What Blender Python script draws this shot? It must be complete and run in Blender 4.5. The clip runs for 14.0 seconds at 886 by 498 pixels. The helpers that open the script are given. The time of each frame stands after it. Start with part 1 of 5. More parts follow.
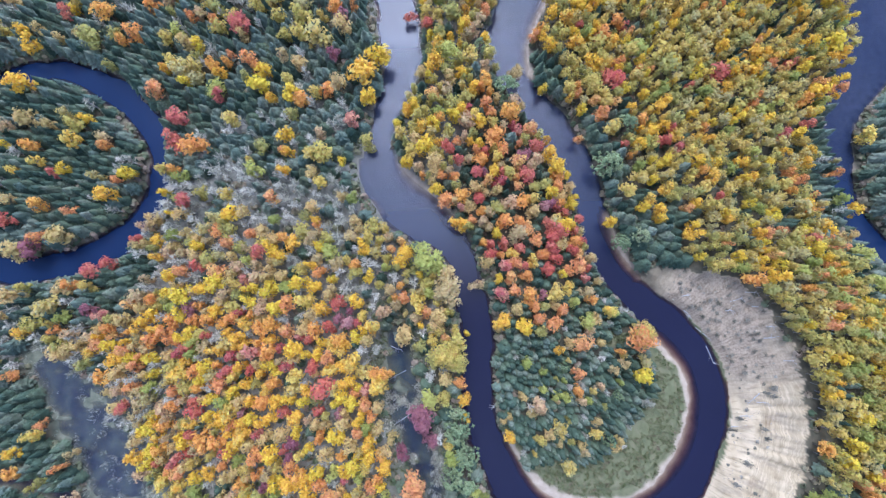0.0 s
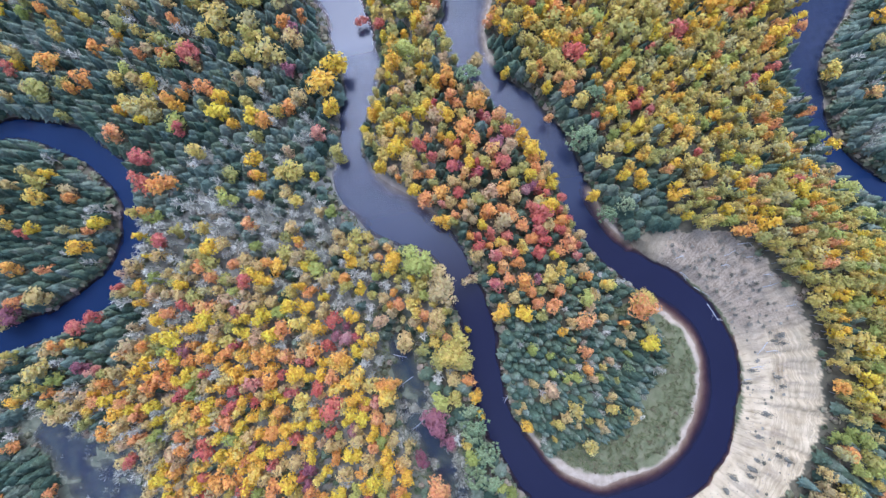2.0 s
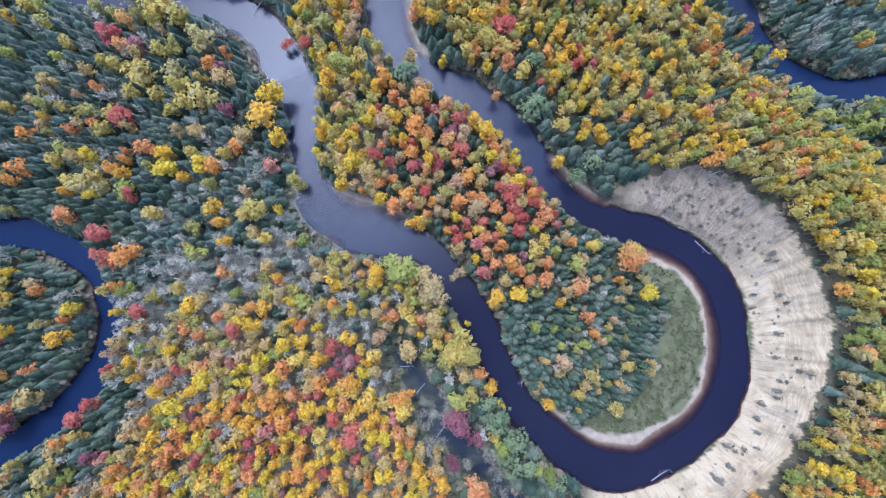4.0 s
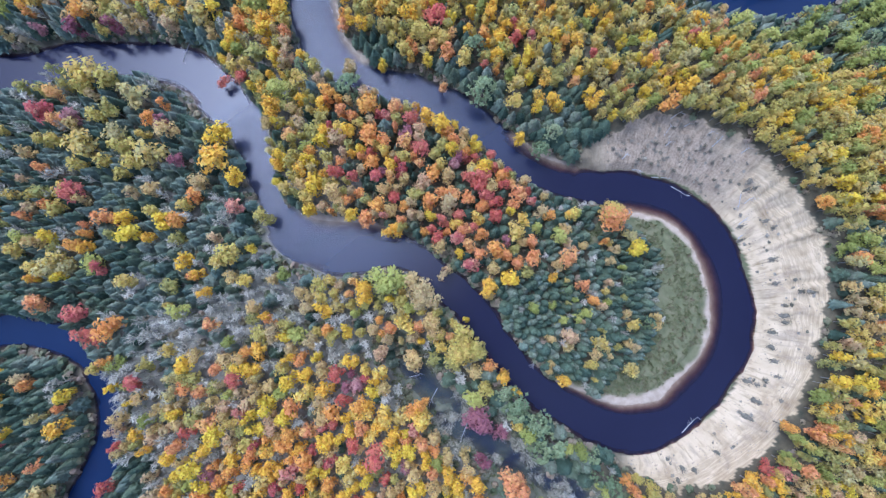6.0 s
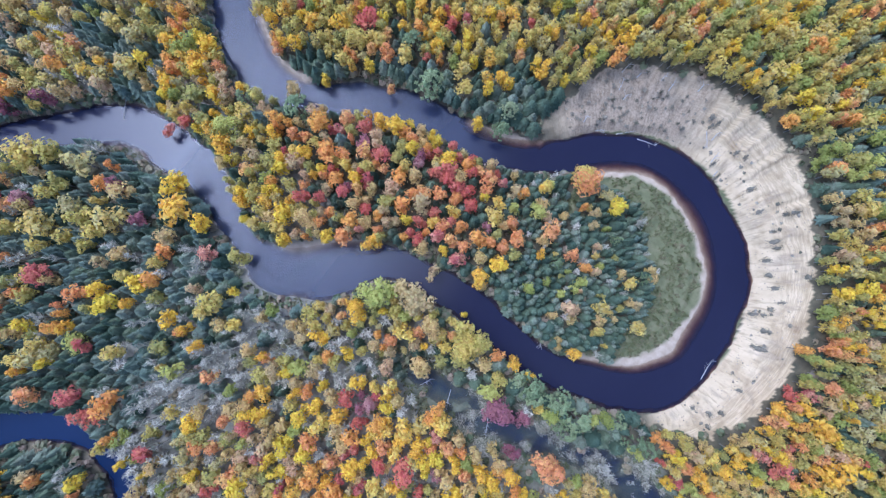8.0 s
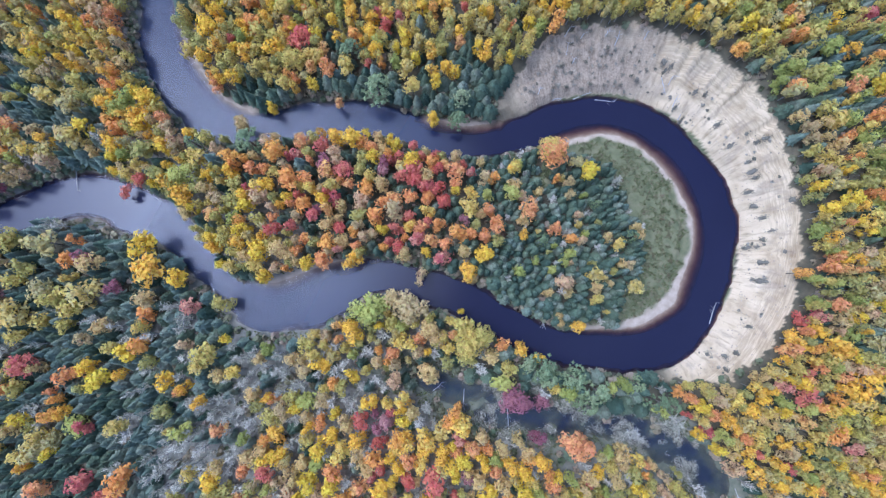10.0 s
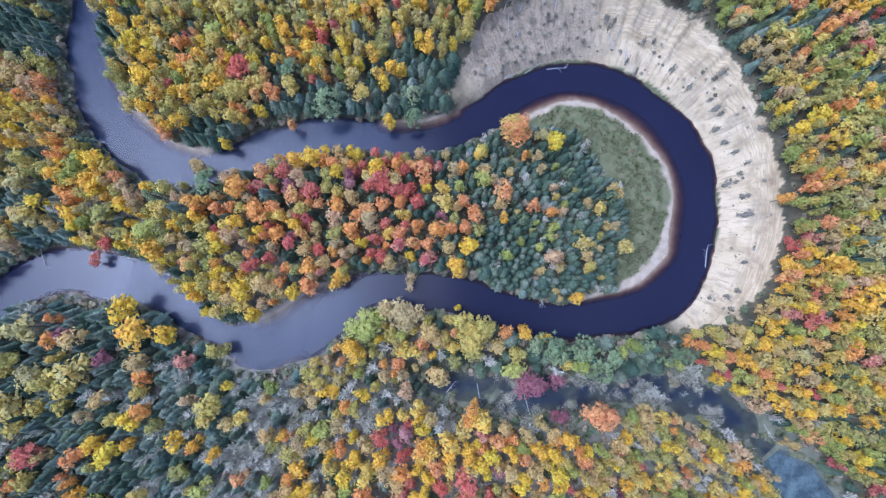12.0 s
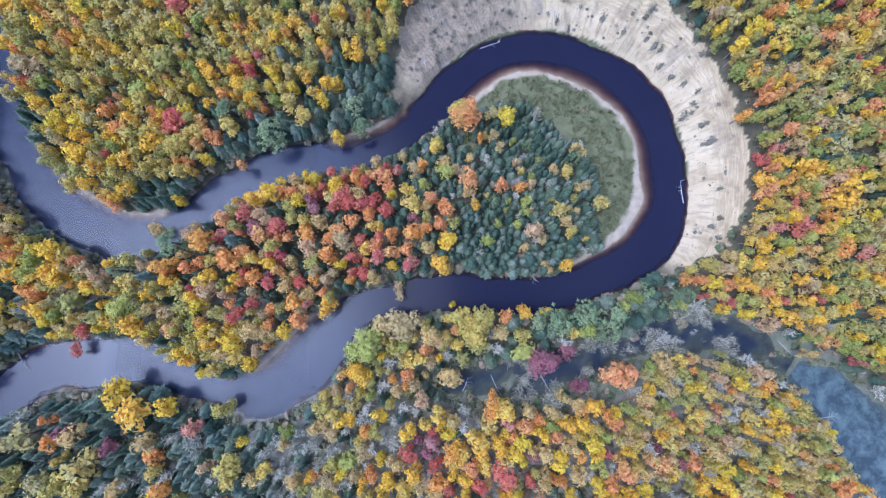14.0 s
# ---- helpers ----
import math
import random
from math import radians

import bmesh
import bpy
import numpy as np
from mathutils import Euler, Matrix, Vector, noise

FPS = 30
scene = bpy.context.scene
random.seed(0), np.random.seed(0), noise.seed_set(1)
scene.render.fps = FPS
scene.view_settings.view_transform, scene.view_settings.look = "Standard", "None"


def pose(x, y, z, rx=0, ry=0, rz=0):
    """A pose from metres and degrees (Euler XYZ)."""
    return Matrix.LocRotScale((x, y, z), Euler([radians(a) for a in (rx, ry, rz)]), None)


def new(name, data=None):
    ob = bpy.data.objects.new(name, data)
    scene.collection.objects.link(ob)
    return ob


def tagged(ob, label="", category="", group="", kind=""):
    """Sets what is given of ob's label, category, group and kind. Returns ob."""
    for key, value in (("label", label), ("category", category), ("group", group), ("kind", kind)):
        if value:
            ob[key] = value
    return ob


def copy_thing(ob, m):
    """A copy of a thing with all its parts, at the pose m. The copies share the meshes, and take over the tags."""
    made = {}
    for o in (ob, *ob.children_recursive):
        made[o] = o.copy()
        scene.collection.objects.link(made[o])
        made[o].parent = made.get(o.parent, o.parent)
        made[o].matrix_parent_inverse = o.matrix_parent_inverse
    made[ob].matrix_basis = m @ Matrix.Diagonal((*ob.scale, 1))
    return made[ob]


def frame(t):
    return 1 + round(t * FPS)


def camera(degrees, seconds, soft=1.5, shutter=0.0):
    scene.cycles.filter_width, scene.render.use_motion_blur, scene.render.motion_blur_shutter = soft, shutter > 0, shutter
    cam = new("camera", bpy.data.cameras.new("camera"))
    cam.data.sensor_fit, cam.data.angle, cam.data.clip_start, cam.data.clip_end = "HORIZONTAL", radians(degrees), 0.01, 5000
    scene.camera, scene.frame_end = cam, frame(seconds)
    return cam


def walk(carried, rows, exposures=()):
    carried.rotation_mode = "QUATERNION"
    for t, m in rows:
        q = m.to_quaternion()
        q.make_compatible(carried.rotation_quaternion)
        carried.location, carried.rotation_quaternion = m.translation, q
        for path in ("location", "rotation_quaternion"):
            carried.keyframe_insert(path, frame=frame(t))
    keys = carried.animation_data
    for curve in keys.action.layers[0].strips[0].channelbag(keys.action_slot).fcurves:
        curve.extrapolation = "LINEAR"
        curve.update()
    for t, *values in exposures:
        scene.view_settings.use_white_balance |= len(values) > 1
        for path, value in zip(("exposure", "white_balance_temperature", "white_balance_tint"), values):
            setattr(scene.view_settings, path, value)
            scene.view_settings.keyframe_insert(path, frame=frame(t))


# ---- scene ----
cam = camera(84.0, 14.0, soft=1.25)
PATH = [
    (0, -10.99, -9.82, 150.46, 4.53, 0.26, 86.78),
    (0.5, -11, -9.64, 149.89, 4.5, 0.24, 85.46),
    (1, -10.99, -9.42, 149.34, 4.46, 0.19, 83.47),
    (1.5, -10.99, -9.07, 148.8, 4.44, 0.07, 80.77),
    (2, -10.99, -8.61, 148.24, 4.39, 0.02, 77.73),
    (2.5, -10.96, -8.06, 147.68, 4.36, -0.06, 74.41),
    (3, -10.88, -7.45, 147.07, 4.3, -0.13, 70.91),
    (5.5, -8.9, -4.09, 144.35, 4.4, -0.03, 54.07),
    (6, -8.51, -3.72, 143.64, 4.45, -0.07, 51.09),
    (6.5, -8.13, -3.45, 143.02, 4.47, -0.11, 48.19),
    (7, -7.74, -3.2, 142.42, 4.53, -0.16, 45.16),
    (7.5, -7.34, -2.96, 141.79, 4.59, -0.21, 41.9),
    (8, -6.9, -2.7, 141.19, 4.63, -0.29, 38.63),
    (10.5, -3.5, -0.63, 138.06, 4.73, 0.17, 23.38),
    (11, -3.1, -0.32, 137.46, 4.6, 0.17, 20.49),
    (11.5, -2.65, -0.02, 136.88, 4.52, 0.18, 17.47),
    (12, -2.15, 0.17, 136.32, 4.45, 0.14, 14.33),
    (12.5, -1.59, 0.27, 135.65, 4.47, 0.11, 11.02),
    (13, -1.02, 0.25, 135.02, 4.47, 0.05, 7.32),
    (13.5, -0.48, 0.16, 134.49, 4.54, -0.01, 3.52),
    (14, 0, 0, 134, 4.59, -0.1, 0),
]
walk(cam, [(t, pose(x, y, z, rx, ry, rz)) for t, x, y, z, rx, ry, rz in PATH], [(0.0, 0.29, 5290, 16), (5.0, 0.17, 5150, 17), (14.0, 0.15, 5040, 17)])

# ---------------------------------------------------------------- sky and sun
SUN_EL, SUN_AZ = 64.0, 268.0          # degrees; azimuth clockwise from +y
world = bpy.data.worlds.new("sky")
scene.world = world
world.use_nodes = True
wn, wl = world.node_tree.nodes, world.node_tree.links
wn.clear()
w_out, w_bg = wn.new("ShaderNodeOutputWorld"), wn.new("ShaderNodeBackground")
sky = wn.new("ShaderNodeTexSky")
sky.sky_type, sky.sun_disc = "NISHITA", False
sky.sun_elevation, sky.sun_rotation = radians(SUN_EL), radians(SUN_AZ)
sky.air_density, sky.dust_density, sky.ozone_density = 1.0, 0.4, 1.5
dim = wn.new("ShaderNodeVectorMath")
dim.operation = "SCALE"
dim.inputs["Scale"].default_value = 0.15
coord, flat = wn.new("ShaderNodeTexCoord"), wn.new("ShaderNodeVectorMath")
flat.operation = "MULTIPLY_ADD"
flat.inputs[1].default_value, flat.inputs[2].default_value = (1.0, 1.0, 0.6), (3.7, 1.2, 0.4)
cloud, cover = wn.new("ShaderNodeTexNoise"), wn.new("ShaderNodeValToRGB")
cloud.inputs["Scale"].default_value, cloud.inputs["Detail"].default_value, cloud.inputs["Roughness"].default_value = 2.6, 6.0, 0.6
cover.color_ramp.elements[0].position, cover.color_ramp.elements[1].position = 0.46, 0.72
blend = wn.new("ShaderNodeMix")
blend.data_type = "RGBA"
blend.inputs["B"].default_value = (0.96, 1.13, 1.46, 1)
wl.new(sky.outputs[0], dim.inputs[0])
wl.new(coord.outputs["Generated"], flat.inputs[0])
wl.new(flat.outputs[0], cloud.inputs["Vector"])
wl.new(cloud.outputs["Fac"], cover.inputs[0])
veil = wn.new("ShaderNodeMath")
veil.operation, veil.use_clamp = "ADD", True
wl.new(cover.outputs[0], veil.inputs[0])
wl.new(veil.outputs[0], blend.inputs["Factor"])
wl.new(dim.outputs[0], blend.inputs["A"])
# the veiled sun: thin cloud that brightens towards it
toward, halo, glow, lit = wn.new("ShaderNodeVectorMath"), wn.new("ShaderNodeMapRange"), wn.new("ShaderNodeMath"), wn.new("ShaderNodeVectorMath")
toward.operation, glow.operation, lit.operation = "DOT_PRODUCT", "MULTIPLY_ADD", "SCALE"
toward.inputs[1].default_value = (math.sin(radians(SUN_AZ)) * math.cos(radians(SUN_EL)), math.cos(radians(SUN_AZ)) * math.cos(radians(SUN_EL)), math.sin(radians(SUN_EL)))
halo.interpolation_type = "SMOOTHSTEP"
halo.inputs["From Min"].default_value, halo.inputs["From Max"].default_value = radians(30), radians(3)
halo.inputs["To Min"].default_value, halo.inputs["To Max"].default_value = 0.0, 1.0
soften = wn.new("ShaderNodeMath")
soften.operation = "MULTIPLY_ADD"
soften.inputs[1].default_value, soften.inputs[2].default_value = 2.6, -0.55
wl.new(cloud.outputs["Fac"], soften.inputs[0])
wl.new(coord.outputs["Generated"], toward.inputs[0])
apart = wn.new("ShaderNodeMath")
apart.operation = "ARCCOSINE"
wl.new(toward.outputs["Value"], apart.inputs[0])
wl.new(apart.outputs[0], halo.inputs["Value"])
fade = wn.new("ShaderNodeMath")
fade.operation = "POWER"
fade.inputs[1].default_value = 1.9
wl.new(halo.outputs[0], fade.inputs[0])
thick = wn.new("ShaderNodeMath")
thick.operation = "MULTIPLY"
wl.new(fade.outputs[0], thick.inputs[0])
wl.new(soften.outputs[0], thick.inputs[1])
wl.new(fade.outputs[0], veil.inputs[1])
glow.inputs[1].default_value, glow.inputs[2].default_value = 1.2, 1.0
wl.new(thick.outputs[0], glow.inputs[0])
wl.new(blend.outputs["Result"], lit.inputs[0])
wl.new(glow.outputs[0], lit.inputs["Scale"])
blur, shine, sum_up = wn.new("ShaderNodeVectorMath"), wn.new("ShaderNodeMath"), wn.new("ShaderNodeVectorMath")
blur.operation, shine.operation, sum_up.operation = "SCALE", "MULTIPLY", "ADD"
blur.inputs[0].default_value = (1.0, 0.98, 0.96)
shine.inputs[1].default_value = 13.5
wl.new(fade.outputs[0], shine.inputs[0])
wl.new(shine.outputs[0], blur.inputs["Scale"])
wl.new(lit.outputs[0], sum_up.inputs[0])
wl.new(blur.outputs[0], sum_up.inputs[1])
wl.new(sum_up.outputs[0], w_bg.inputs["Color"])
w_bg.inputs["Strength"].default_value = 1.0
wl.new(w_bg.outputs[0], w_out.inputs[0])

sun = new("sun", bpy.data.lights.new("sun", "SUN"))
sun.data.energy, sun.data.angle, sun.data.color = 1.0, radians(54), (1.0, 0.98, 0.96)
sun.matrix_world = pose(0, 0, 300, 90 - SUN_EL, 0, 180 - SUN_AZ)


# ---------------------------------------------------------------- materials
def shader(name):
    m = bpy.data.materials.new(name)
    m.use_nodes = True
    n, l = m.node_tree.nodes, m.node_tree.links
    return m, n, l, n["Principled BSDF"]


def noise_fac(n, l, scale, detail=4.0, vector=None, rough=0.55):
    node = n.new("ShaderNodeTexNoise")
    node.inputs["Scale"].default_value, node.inputs["Detail"].default_value, node.inputs["Roughness"].default_value = scale, detail, rough
    if vector is not None:
        l.new(vector, node.inputs["Vector"])
    return node.outputs["Fac"]


def ramp(n, l, fac, stops):
    node = n.new("ShaderNodeValToRGB")
    el = node.color_ramp.elements
    el[0].position, el[0].color = stops[0][0], (*stops[0][1], 1)
    el[1].position, el[1].color = stops[-1][0], (*stops[-1][1], 1)
    for p, c in stops[1:-1]:
        el.new(p).color = (*c, 1)
    l.new(fac, node.inputs[0])
    return node.outputs[0]


def mix(n, l, fac, a, b, kind="MIX"):
    node = n.new("ShaderNodeMix")
    node.data_type, node.blend_type = "RGBA", kind
    for key, v in (("Factor", fac), ("A", a), ("B", b)):
        if isinstance(v, (int, float)):
            node.inputs[key].default_value = v
        elif isinstance(v, tuple):
            node.inputs[key].default_value = (*v, 1)
        else:
            l.new(v, node.inputs[key])
    return node.outputs["Result"]


def calc(n, l, op, a, b=0.0, clamp=False):
    node = n.new("ShaderNodeMath")
    node.operation, node.use_clamp = op, clamp
    for i, v in enumerate((a, b)):
        if isinstance(v, (int, float)):
            node.inputs[i].default_value = v
        else:
            l.new(v, node.inputs[i])
    return node.outputs[0]


def attr(n, name):
    node = n.new("ShaderNodeAttribute")
    node.attribute_name = name
    return node.outputs["Fac"]


def position(n):
    return n.new("ShaderNodeNewGeometry").outputs["Position"]


def bump(n, l, bsdf, height, strength, distance):
    node = n.new("ShaderNodeBump")
    node.inputs["Strength"].default_value, node.inputs["Distance"].default_value = strength, distance
    l.new(height, node.inputs["Height"])
    l.new(node.outputs[0], bsdf.inputs["Normal"])


def leaf_material(name, stops, through_light=0.35, jitter=0.24):
    """Foliage: the hue goes from tree to tree, the value from leaf tuft to leaf tuft."""
    m, n, l, b = shader(name)
    per_tree = calc(n, l, "FRACT", calc(n, l, "ADD", n.new("ShaderNodeObjectInfo").outputs["Random"], attr(n, "tint")))
    drift = calc(n, l, "MULTIPLY", calc(n, l, "SUBTRACT", noise_fac(n, l, 0.45, 2, position(n)), 0.5), 0.9)
    col = ramp(n, l, calc(n, l, "ADD", per_tree, drift, True), stops)
    island = n.new("ShaderNodeNewGeometry").outputs["Random Per Island"]
    value = calc(n, l, "ADD", calc(n, l, "MULTIPLY", island, jitter), 1.0 - jitter / 2)
    patch = calc(n, l, "ADD", calc(n, l, "MULTIPLY", noise_fac(n, l, 0.55, 3, position(n)), 0.5), 0.75)
    hsv = n.new("ShaderNodeHueSaturation")
    l.new(col, hsv.inputs["Color"])
    l.new(calc(n, l, "MULTIPLY", value, patch), hsv.inputs["Value"])
    l.new(calc(n, l, "ADD", calc(n, l, "MULTIPLY", island, 0.03), 0.485), hsv.inputs["Hue"])
    d, t, s = n.new("ShaderNodeBsdfDiffuse"), n.new("ShaderNodeBsdfTranslucent"), n.new("ShaderNodeMixShader")
    l.new(hsv.outputs[0], d.inputs["Color"])
    l.new(hsv.outputs[0], t.inputs["Color"])
    s.inputs[0].default_value = through_light
    l.new(d.outputs[0], s.inputs[1])
    l.new(t.outputs[0], s.inputs[2])
    l.new(s.outputs[0], n["Material Output"].inputs["Surface"])
    return m


def bark_material(name, light, dark):
    m, n, l, b = shader(name)
    f = noise_fac(n, l, 3.0, 5, position(n))
    l.new(ramp(n, l, f, [(0.3, dark), (0.7, light)]), b.inputs["Base Color"])
    b.inputs["Roughness"].default_value = 0.9
    bump(n, l, b, f, 0.5, 0.03)
    return m


M_LEAF = {
    "spruce": leaf_material("spruce_needles", [(0.0, (0.058, 0.09, 0.064)), (0.35, (0.09, 0.128, 0.088)), (0.7, (0.13, 0.166, 0.104)), (1.0, (0.19, 0.215, 0.155))], 0.12, 0.5),
    "fir": leaf_material("fir_needles", [(0.0, (0.105, 0.148, 0.116)), (0.4, (0.15, 0.193, 0.15)), (0.75, (0.18, 0.218, 0.158)), (1.0, (0.22, 0.245, 0.186))], 0.12, 0.5),
    "pine": leaf_material("pine_needles", [(0.0, (0.19, 0.245, 0.125)), (0.5, (0.26, 0.31, 0.155)), (1.0, (0.34, 0.37, 0.2))], 0.15),
    "birch": leaf_material("golden_birch_leaves", [(0.0, (0.74, 0.58, 0.075)), (0.4, (0.81, 0.54, 0.07)), (0.75, (0.82, 0.49, 0.08)), (1.0, (0.74, 0.58, 0.15))]),
    "aspen": leaf_material("olive_aspen_leaves", [(0.0, (0.38, 0.365, 0.13)), (0.35, (0.54, 0.455, 0.13)), (0.7, (0.68, 0.50, 0.135)), (1.0, (0.51, 0.45, 0.21))]),
    "orange": leaf_material("orange_maple_leaves", [(0.0, (0.8, 0.45, 0.11)), (0.4, (0.79, 0.38, 0.115)), (0.75, (0.75, 0.35, 0.16)), (1.0, (0.79, 0.51, 0.18))]),
    "red": leaf_material("red_maple_leaves", [(0.0, (0.61, 0.165, 0.12)), (0.4, (0.67, 0.25, 0.165)), (0.75, (0.55, 0.14, 0.14)), (1.0, (0.69, 0.36, 0.24))]),
    "plum": leaf_material("plum_leaves", [(0.0, (0.32, 0.125, 0.15)), (0.5, (0.41, 0.18, 0.195)), (1.0, (0.54, 0.3, 0.27))]),
    "tan": leaf_material("tan_oak_leaves", [(0.0, (0.58, 0.44, 0.175)), (0.4, (0.67, 0.475, 0.19)), (0.75, (0.53, 0.42, 0.21)), (1.0, (0.65, 0.43, 0.24))]),
    "green": leaf_material("green_alder_leaves", [(0.0, (0.33, 0.355, 0.1)), (0.5, (0.42, 0.44, 0.12)), (1.0, (0.54, 0.52, 0.15))]),
    "bare": leaf_material("grey_twigs", [(0.0, (0.36, 0.345, 0.26)), (0.5, (0.48, 0.455, 0.36)), (1.0, (0.60, 0.56, 0.46))], 0.0, 0.5),
    "shrub": leaf_material("shrub_leaves", [(0.0, (0.15, 0.195, 0.11)), (0.4, (0.26, 0.265, 0.16)), (0.75, (0.36, 0.30, 0.20)), (1.0, (0.42, 0.33, 0.25))]),
}
M_BARK = bark_material("brown_bark", (0.20, 0.16, 0.12), (0.09, 0.07, 0.055))
M_BIRCH = bark_material("pale_birch_bark", (0.42, 0.40, 0.37), (0.16, 0.15, 0.14))
M_DEAD = bark_material("weathered_grey_wood", (0.55, 0.53, 0.50), (0.30, 0.28, 0.26))

# ground: forest litter, pale sand, beach, grass and marsh by the masks that the terrain carries
M_GROUND, n, l, b = shader("forest_floor_and_sand")
pos = position(n)
litter = ramp(n, l, noise_fac(n, l, 0.35, 6, pos), [(0.25, (0.055, 0.056, 0.036)), (0.5, (0.108, 0.094, 0.059)), (0.75, (0.175, 0.142, 0.086))])
grass = ramp(n, l, noise_fac(n, l, 0.5, 6, pos), [(0.3, (0.10, 0.112, 0.052)), (0.5, (0.15, 0.155, 0.075)), (0.72, (0.205, 0.185, 0.105))])
duff = ramp(n, l, noise_fac(n, l, 0.45, 7, pos), [(0.28, (0.12, 0.118, 0.092)), (0.5, (0.21, 0.20, 0.16)), (0.72, (0.33, 0.305, 0.25))])
marsh = ramp(n, l, noise_fac(n, l, 0.4, 6, pos), [(0.3, (0.085, 0.095, 0.065)), (0.5, (0.145, 0.15, 0.10)), (0.72, (0.21, 0.205, 0.145))])
beach = ramp(n, l, noise_fac(n, l, 0.6, 5, pos), [(0.3, (0.36, 0.285, 0.205)), (0.7, (0.49, 0.395, 0.30))])
pale = ramp(n, l, noise_fac(n, l, 0.22, 7, pos), [(0.25, (0.36, 0.265, 0.155)), (0.45, (0.545, 0.425, 0.265)), (0.72, (0.655, 0.525, 0.345))])
# on the scarp: painted shade of thin ledges along the upper slope, washed-out runnels down the lower
ledge_lines = n.new("ShaderNodeCombineXYZ")
l.new(calc(n, l, "MULTIPLY", attr(n, "along"), 0.10), ledge_lines.inputs[0])
l.new(calc(n, l, "MULTIPLY", attr(n, "out"), 1.15), ledge_lines.inputs[1])
ledge_shade = ramp(n, l, noise_fac(n, l, 1.0, 5, ledge_lines.outputs[0]), [(0.40, (1, 1, 1)), (0.5, (0.75, 0.73, 0.70)), (0.60, (1, 1, 1))])
runs = n.new("ShaderNodeCombineXYZ")
l.new(calc(n, l, "MULTIPLY", attr(n, "along"), 0.9), runs.inputs[0])
l.new(calc(n, l, "MULTIPLY", attr(n, "out"), 0.22), runs.inputs[1])
runnel = ramp(n, l, noise_fac(n, l, 1.0, 5, runs.outputs[0]), [(0.30, (0.60, 0.575, 0.53)), (0.47, (1, 1, 1))])
upper = ramp(n, l, calc(n, l, "MULTIPLY", attr(n, "out"), 0.08), [(0.38, (0, 0, 0)), (0.55, (1, 1, 1))])
pale = mix(n, l, 1.0, pale, mix(n, l, upper, runnel, ledge_shade), "MULTIPLY")
streak = calc(n, l, "MULTIPLY", calc(n, l, "ADD", noise_fac(n, l, 1.7, 7, pos, 0.65), noise_fac(n, l, 1.3, 6, runs.outputs[0], 0.6)), 0.5)
brush = ramp(n, l, streak, [(0.36, (0.155, 0.114, 0.076)), (0.5, (0.29, 0.224, 0.156)), (0.62, (0.435, 0.342, 0.248))])
col = mix(n, l, attr(n, "grass"), mix(n, l, attr(n, "duff"), litter, duff), grass)
col = mix(n, l, attr(n, "marsh"), col, marsh)
col = mix(n, l, attr(n, "beach"), col, beach)
col = mix(n, l, attr(n, "scarp"), col, pale)
col = mix(n, l, attr(n, "brush"), col, brush)
l.new(col, b.inputs["Base Color"])
b.inputs["Roughness"].default_value = 0.95
bump(n, l, b, noise_fac(n, l, 1.6, 7, pos), 0.6, 0.25)


def water_material(name, deep, shallow_tint, murk=0.0, scum=None):
    """Dark bog water: clear enough over the shallows to show the sand, opaque where it is deep."""
    m, n, l, b = shader(name)
    pos = position(n)
    col = mix(n, l, noise_fac(n, l, 0.06, 4, pos), deep, tuple(v * 0.75 for v in deep))
    col = mix(n, l, attr(n, "shoal_sheen"), col, (0.024, 0.041, 0.090))          # pale sky reflection painted into the water colour of the western reach
    if scum:
        f = ramp(n, l, noise_fac(n, l, 0.25, 8, pos, 0.65), [(0.42, (0, 0, 0)), (0.62, (1, 1, 1))])
        col = mix(n, l, f, col, scum)
    l.new(col, b.inputs["Base Color"])
    b.inputs["Roughness"].default_value, b.inputs["IOR"].default_value = 0.15, 1.34
    bump(n, l, b, noise_fac(n, l, 0.35, 3, pos), 0.02, 0.03)
    tr, s = n.new("ShaderNodeBsdfTransparent"), n.new("ShaderNodeMixShader")
    steep = calc(n, l, "MULTIPLY", attr(n, "depth"), 1.6, True)
    l.new(mix(n, l, steep, (0.93, 0.90, 0.86), mix(n, l, attr(n, "shoal_sheen"), shallow_tint, (0.50, 0.54, 0.69))), tr.inputs["Color"])
    depth = n.new("ShaderNodeMapRange")
    depth.inputs["From Min"].default_value, depth.inputs["From Max"].default_value = 0.0, 1.35
    depth.inputs["To Min"].default_value, depth.inputs["To Max"].default_value = 0.05 + murk, 1.0
    l.new(attr(n, "depth"), depth.inputs["Value"])
    l.new(depth.outputs[0], s.inputs[0])
    l.new(tr.outputs[0], s.inputs[1])
    l.new(b.outputs[0], s.inputs[2])
    l.new(s.outputs[0], n["Material Output"].inputs["Surface"])
    return m


M_RIVER = water_material("dark_river_water", (0.015, 0.015, 0.038), (0.62, 0.45, 0.40))
M_OXBOW = water_material("still_dark_water", (0.012, 0.025, 0.072), (0.6, 0.45, 0.35))
M_SWAMP = water_material("swamp_water", (0.022, 0.036, 0.078), (0.55, 0.50, 0.42), 0.25, (0.075, 0.095, 0.09))
M_MARSH = water_material("marsh_water", (0.045, 0.056, 0.10), (0.6, 0.58, 0.52), 0.25, (0.10, 0.12, 0.125))
M_POND = water_material("weedy_pond_water", (0.07, 0.10, 0.125), (0.5, 0.55, 0.5), 0.45, (0.17, 0.225, 0.235))

